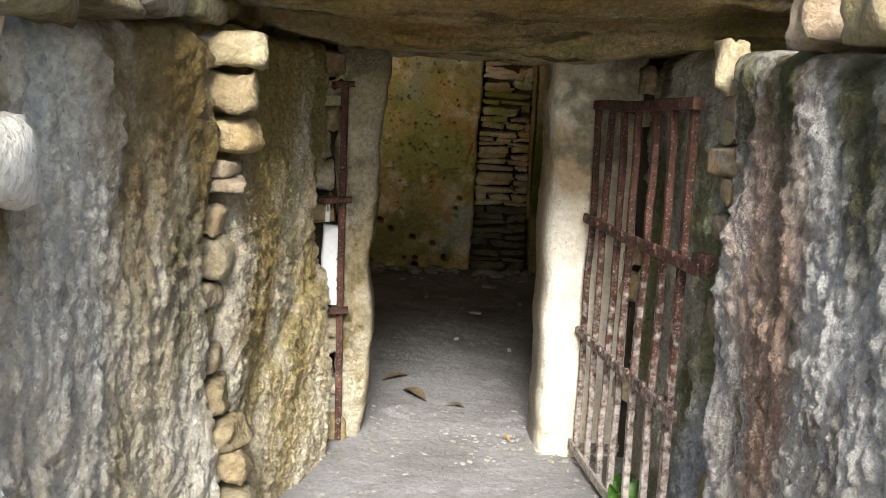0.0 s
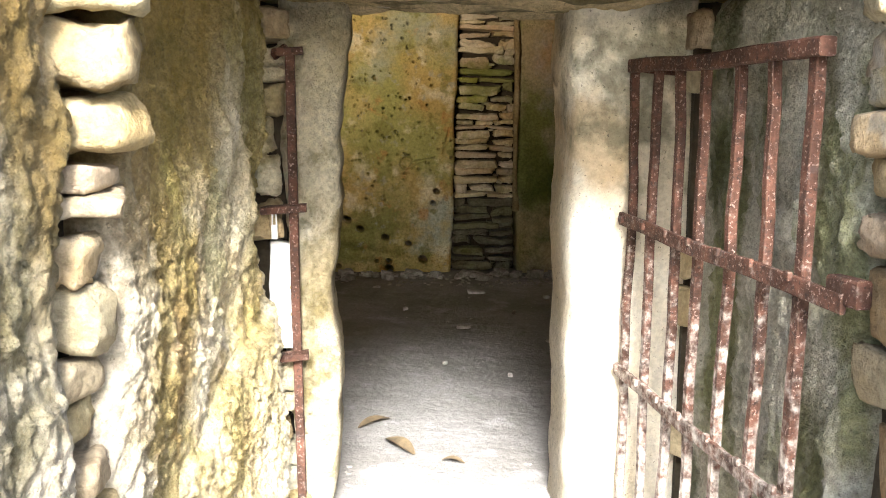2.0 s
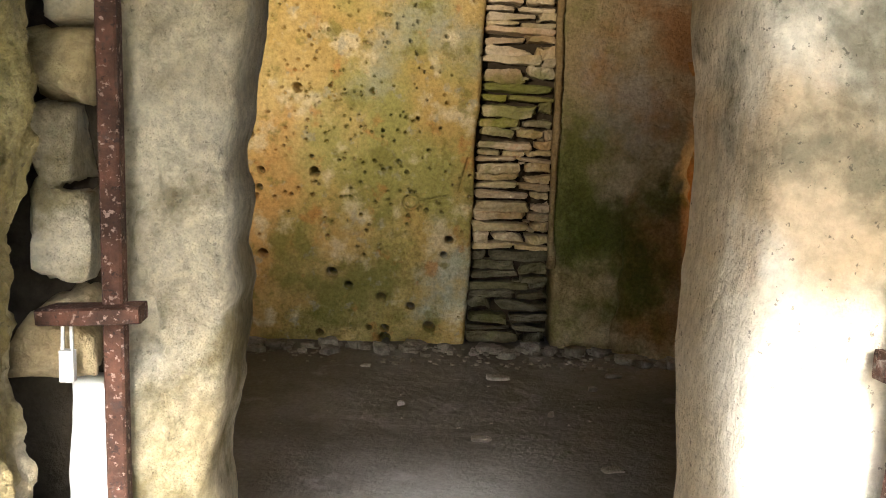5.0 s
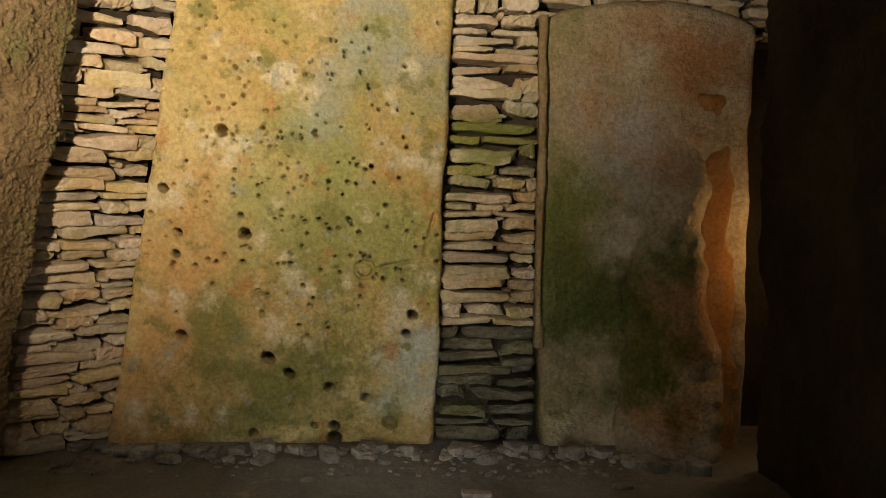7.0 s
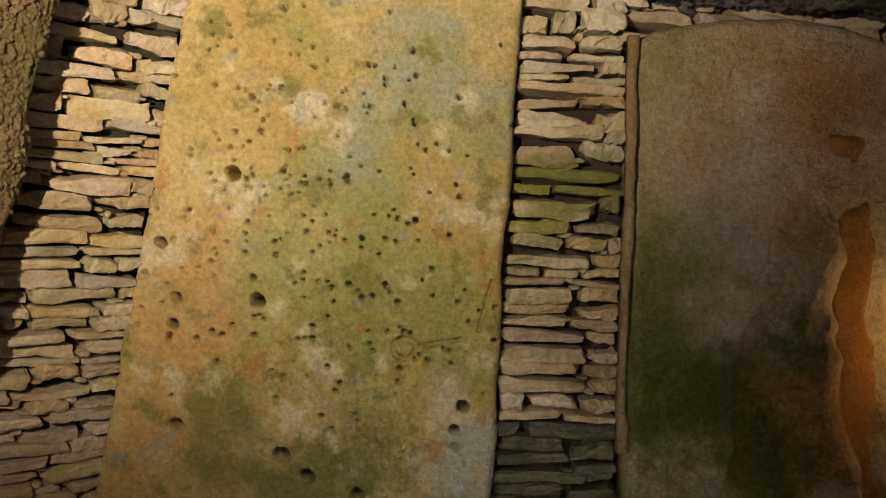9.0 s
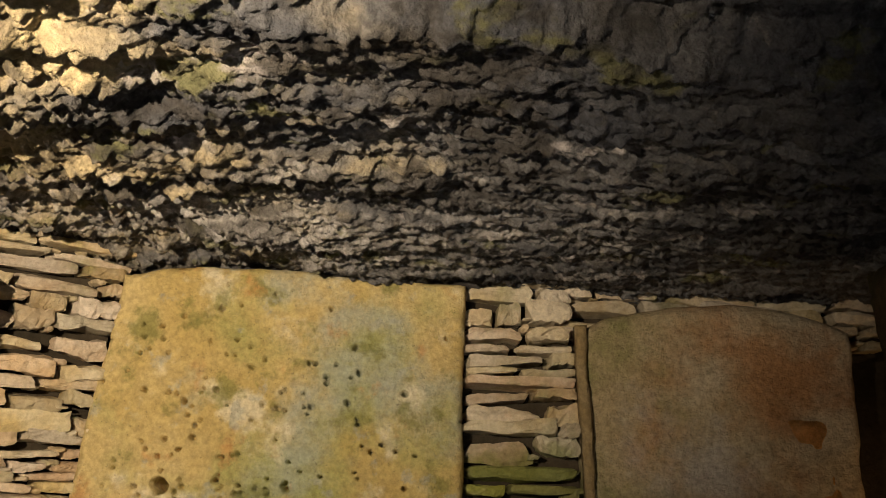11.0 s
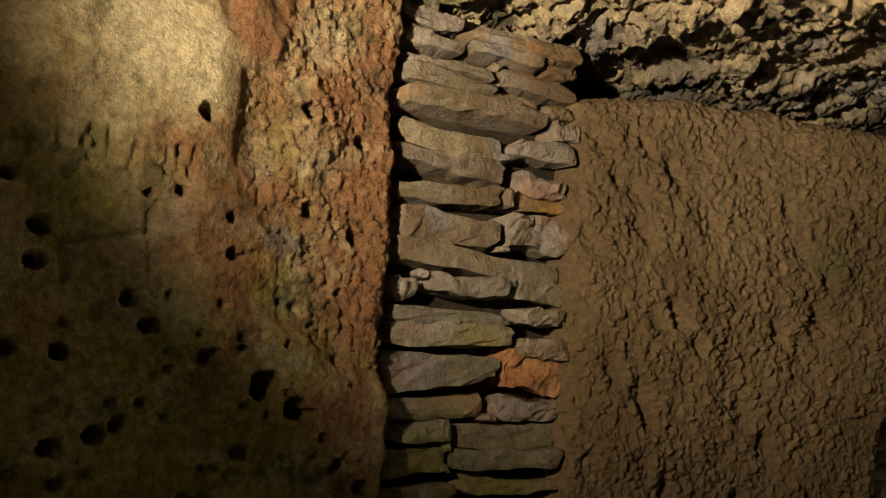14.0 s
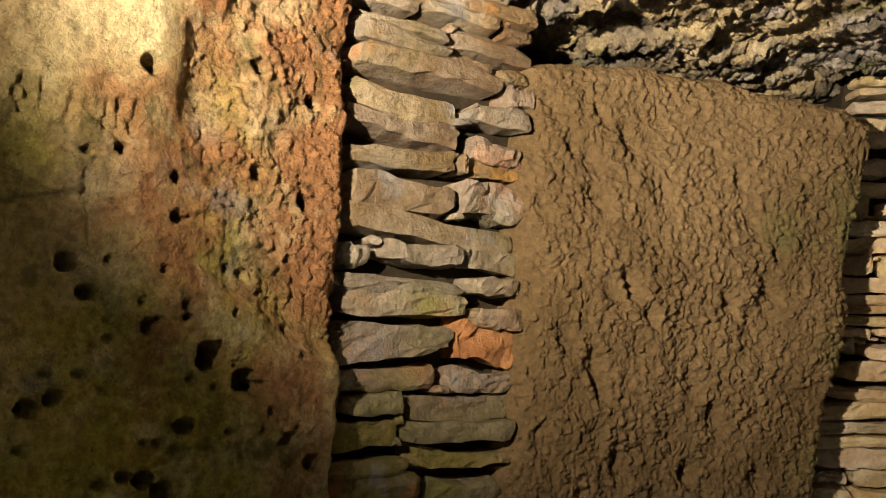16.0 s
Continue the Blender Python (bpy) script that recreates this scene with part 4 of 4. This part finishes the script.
ALONG = (FREE - HIN) / np.linalg.norm(FREE - HIN)
SIDE = np.cross(ALONG, (0, 0, 1))


def on_gate(f, z, off=0.0):
    return HIN + (FREE - HIN) * f + np.array([0, 0, z]) + SIDE * off


for nm, z0, z1, f0, f1 in (("top_rail", 1.395, 1.41, -0.02, 1.02), ("middle_rail", 0.97, 0.968, -0.03, 1.16), ("lower_rail", 0.528, 0.522, -0.03, 1.08), ("bottom_rail", 0.07, 0.05, -0.02, 1.01)):
    off = 0.016 if nm != "top_rail" else 0.0
    bar(nm, [on_gate(f0, z0, off), on_gate((f0 + f1) / 2, (z0 + z1) / 2 - 0.004, off), on_gate(f1, z1, off)], 0.036, 0.012 if off else 0.034, (0, 0, 1), MAT_RUST, gate, wave=0.006, seed=3)
for i, f in enumerate((0.0, 0.17, 0.33, 0.48, 0.65, 0.812, 0.975)):
    wide = 0.03 if i == 6 else 0.021
    b = bar("vertical_bar", [on_gate(f, 0.03, -0.004), on_gate(f, 0.5, -0.004), on_gate(f, 1.0, -0.004), on_gate(f, 1.405 + 0.015 * f, -0.004)], wide, 0.022, ALONG, MAT_RUST, gate, wave=0.012, seed=i)
    for z in (0.535, 0.97):
        c = on_gate(f, z + 0.015 * f, 0.024)
        bar("rivet", [c - SIDE * 0.004, c + SIDE * 0.006], 0.018, 0.018, (0, 0, 1), MAT_RUST, b)
for z in (1.41, 0.07):
    bar("hinge_strap", [(0.545, 3.45, z - 0.012), (0.6, 3.47, z - 0.02), (0.74, 3.5, z - 0.03)], 0.03, 0.012, (0, 0, 1), MAT_RUST, gate)
bar("lock_lug", [on_gate(1.1, 0.985, 0.0), on_gate(1.2, 0.99, 0.0)], 0.05, 0.03, (0, 0, 1), MAT_RUST, gate)

post = tagged(new("gate_post"), "slim rusty iron latch post fixed beside the doorway", "gate post")
post.location = (-0.4, 3.56, 0.0)
bpy.context.view_layer.update()
bar("upright", [(-0.395, 3.56, 0.0), (-0.402, 3.565, 0.7), (-0.4, 3.54, 1.43)], 0.026, 0.026, (1, 0, 0), MAT_RUST, post)
for k, z in enumerate((1.43, 0.985, 0.545)):
    bar("bracket", [(-0.49 if k else -0.43, 3.56, z - 0.006 * k), (-0.43, 3.54, z), (-0.365, 3.545, z + 0.004)], 0.05, 0.022, (0, 1, 0), MAT_RUST, post, wave=0.004, seed=k)

MAT_STEEL = rock_mat("dull_steel", (0.45, 0.45, 0.44), (0.55, 0.55, 0.53), 20, bumps=((120, 0.2, 0.001),), rough=0.4)
padlock = tagged(new("padlock"), "small steel padlock hanging from the latch bracket", "padlock")
padlock.location = (-0.455, 3.54, 0.93)
bpy.context.view_layer.update()
bar("body", [(-0.455, 3.535, 0.9), (-0.455, 3.535, 0.94)], 0.018, 0.014, (1, 0, 0), MAT_STEEL, padlock)
bar("shackle", [(-0.461, 3.535, 0.938), (-0.46, 3.535, 0.975), (-0.45, 3.535, 0.975), (-0.449, 3.535, 0.938)], 0.004, 0.004, (0, 1, 0), MAT_STEEL, padlock)

# ---- rubble, pebbles, leaves ----
RR = random.Random(12)
for k in range(150):
    x = RR.uniform(-1.35, 1.35)
    big = RR.random() < 0.3
    size = RR.uniform(0.06, 0.12) if big else RR.uniform(0.025, 0.06)
    y = 7.36 - abs(RR.gauss(0, 0.09)) - size / 2 - (0.12 if x > 1.0 else 0)
    loose_stone("rubble_stone", (x, y, size * 0.2), (size, size * RR.uniform(0.6, 0.9), size * RR.uniform(0.35, 0.6)), MAT_RUBBLE, 500 + k, RR.uniform(0, 3.1), "small broken stone lying at the foot of the back wall", group="rubble", power=5.0)
for k, (x, y, size) in enumerate(((0.23, 5.87, 0.085), (0.69, 5.57, 0.09), (0.36, 6.75, 0.12), (-0.3, 6.9, 0.05), (0.8, 6.6, 0.05), (0.55, 6.2, 0.03), (0.1, 5.2, 0.03), (-0.1, 6.3, 0.035), (0.4, 5.0, 0.025), (0.95, 6.85, 0.09))):
    loose_stone("floor_stone", (x, y, 0.006), (size, size * 0.55, 0.024), MAT_RUBBLE, 700 + k, RR.uniform(-0.4, 0.4), "flat pale stone lying on the dirt floor", group="floor stones", power=1.0)


def pebbles(name, label, spots, mat, seed):
    """Gravel too small to count, as one sheet of little stones."""
    rng = random.Random(seed)
    verts, faces = [], []
    shape = [(1, 0, 0), (0, 1, 0), (-1, 0, 0), (0, -1, 0), (0.5, 0.5, 0.8), (-0.5, 0.5, 0.7), (-0.5, -0.5, 0.8), (0.5, -0.5, 0.65)]
    tops = [[4, 5, 6, 7], [0, 1, 4], [1, 5, 4], [1, 2, 5], [2, 6, 5], [2, 3, 6], [3, 7, 6], [3, 0, 7], [0, 4, 7]]
    for x0, x1, y0, y1, count, least, most in spots:
        for k in range(count):
            cx, cy, r, a = rng.uniform(x0, x1), rng.uniform(y0, y1), rng.uniform(least, most), rng.uniform(0, 6.3)
            n = len(verts)
            for vx, vy, vz in shape:
                vx, vy = vx * rng.uniform(0.7, 1.2), vy * rng.uniform(0.5, 0.9)
                verts.append([cx + r * (vx * math.cos(a) - vy * math.sin(a)), cy + r * (vx * math.sin(a) + vy * math.cos(a)), r * vz * 0.7 - 0.002])
            faces += [[n + i for i in f] for f in tops]
    return tagged(new(name, mesh_of(name, verts, faces, mat, False)), label, "gravel", kind="stuff")


pebbles("gravel", "scattered chips of pale stone on the dirt", [(-0.6, 0.7, 2.2, 3.6, 420, 0.004, 0.02), (-0.3, 0.4, 3.4, 4.0, 200, 0.004, 0.016), (-1.3, 1.3, 4.0, 7.2, 90, 0.003, 0.008), (-1.4, 1.4, 6.95, 7.35, 260, 0.006, 0.022), (0.5, 0.75, 2.4, 3.5, 160, 0.006, 0.022)], MAT_RUBBLE, 8)


def leaf_mesh(name, length, width, curl, mat):
    verts, faces = [], []
    for i in range(9):
        t = i / 8
        w = width / 2 * math.sin(math.pi * min(1, t * 0.94 + 0.03)) ** 0.8
        z = curl * math.sin(math.pi * t)
        verts += [[-w, t * length, z + w * 0.4], [0, t * length, z], [w, t * length, z + w * 0.4]]
        if i:
            a = 3 * i
            faces += [[a - 3, a - 2, a + 1, a], [a - 2, a - 1, a + 2, a + 1]]
    return mesh_of(name, verts, faces, mat)


MAT_LEAF = rock_mat("green_leaf", (0.05, 0.12, 0.02), (0.09, 0.18, 0.035), 9, bumps=((80, 0.2, 0.002),), rough=0.5)
MAT_DRYLEAF = rock_mat("dry_leaf", (0.1, 0.075, 0.045), (0.16, 0.12, 0.07), 9, bumps=((80, 0.3, 0.002),))
MAT_ORLEAF = rock_mat("orange_leaf", (0.5, 0.2, 0.04), (0.6, 0.3, 0.08), 9, bumps=((80, 0.3, 0.002),))
for k, (x, y, length, turn, m, label) in enumerate(((-0.27, 4.33, 0.16, -50, MAT_DRYLEAF, "curled dry brown leaf on the dirt floor"), (-0.16, 4.22, 0.19, 215, MAT_DRYLEAF, "curled dry brown leaf on the dirt floor"), (0.13, 3.98, 0.09, 70, MAT_DRYLEAF, "curled dry brown leaf on the dirt floor"), (0.31, 3.6, 0.05, 40, MAT_ORLEAF, "small orange fallen leaf on the gravel"))):
    ob = tagged(new("fallen_leaf", leaf_mesh("fallen_leaf", length, length * 0.33, 0.012, m)), label, "leaf")
    ob.matrix_world = pose(x, y, 0.012, 0, 0, turn)
for cx, cy, count, high, wall_side in ((0.64, 2.95, 26, 0.16, 1), (0.62, 2.7, 20, 0.12, 1), (-0.52, 2.42, 16, 0.1, -1)):
    plant = tagged(new("weed"), "small green weed growing at the foot of the wall", "plant")
    plant.location = (cx, cy, 0)
    bpy.context.view_layer.update()
    for k in range(count):
        length = RR.uniform(0.35, 0.6) * high
        ob = new("leaf", leaf_mesh("leaf", length, length * 0.55, length * 0.2, MAT_LEAF))
        ob.matrix_world = pose(cx + RR.uniform(-0.05, 0.05), cy + RR.uniform(-0.09, 0.09), RR.uniform(0.0, high * 0.6), RR.uniform(10, 60), RR.uniform(-30, 30), RR.uniform(0, 360))
        under(ob, plant)
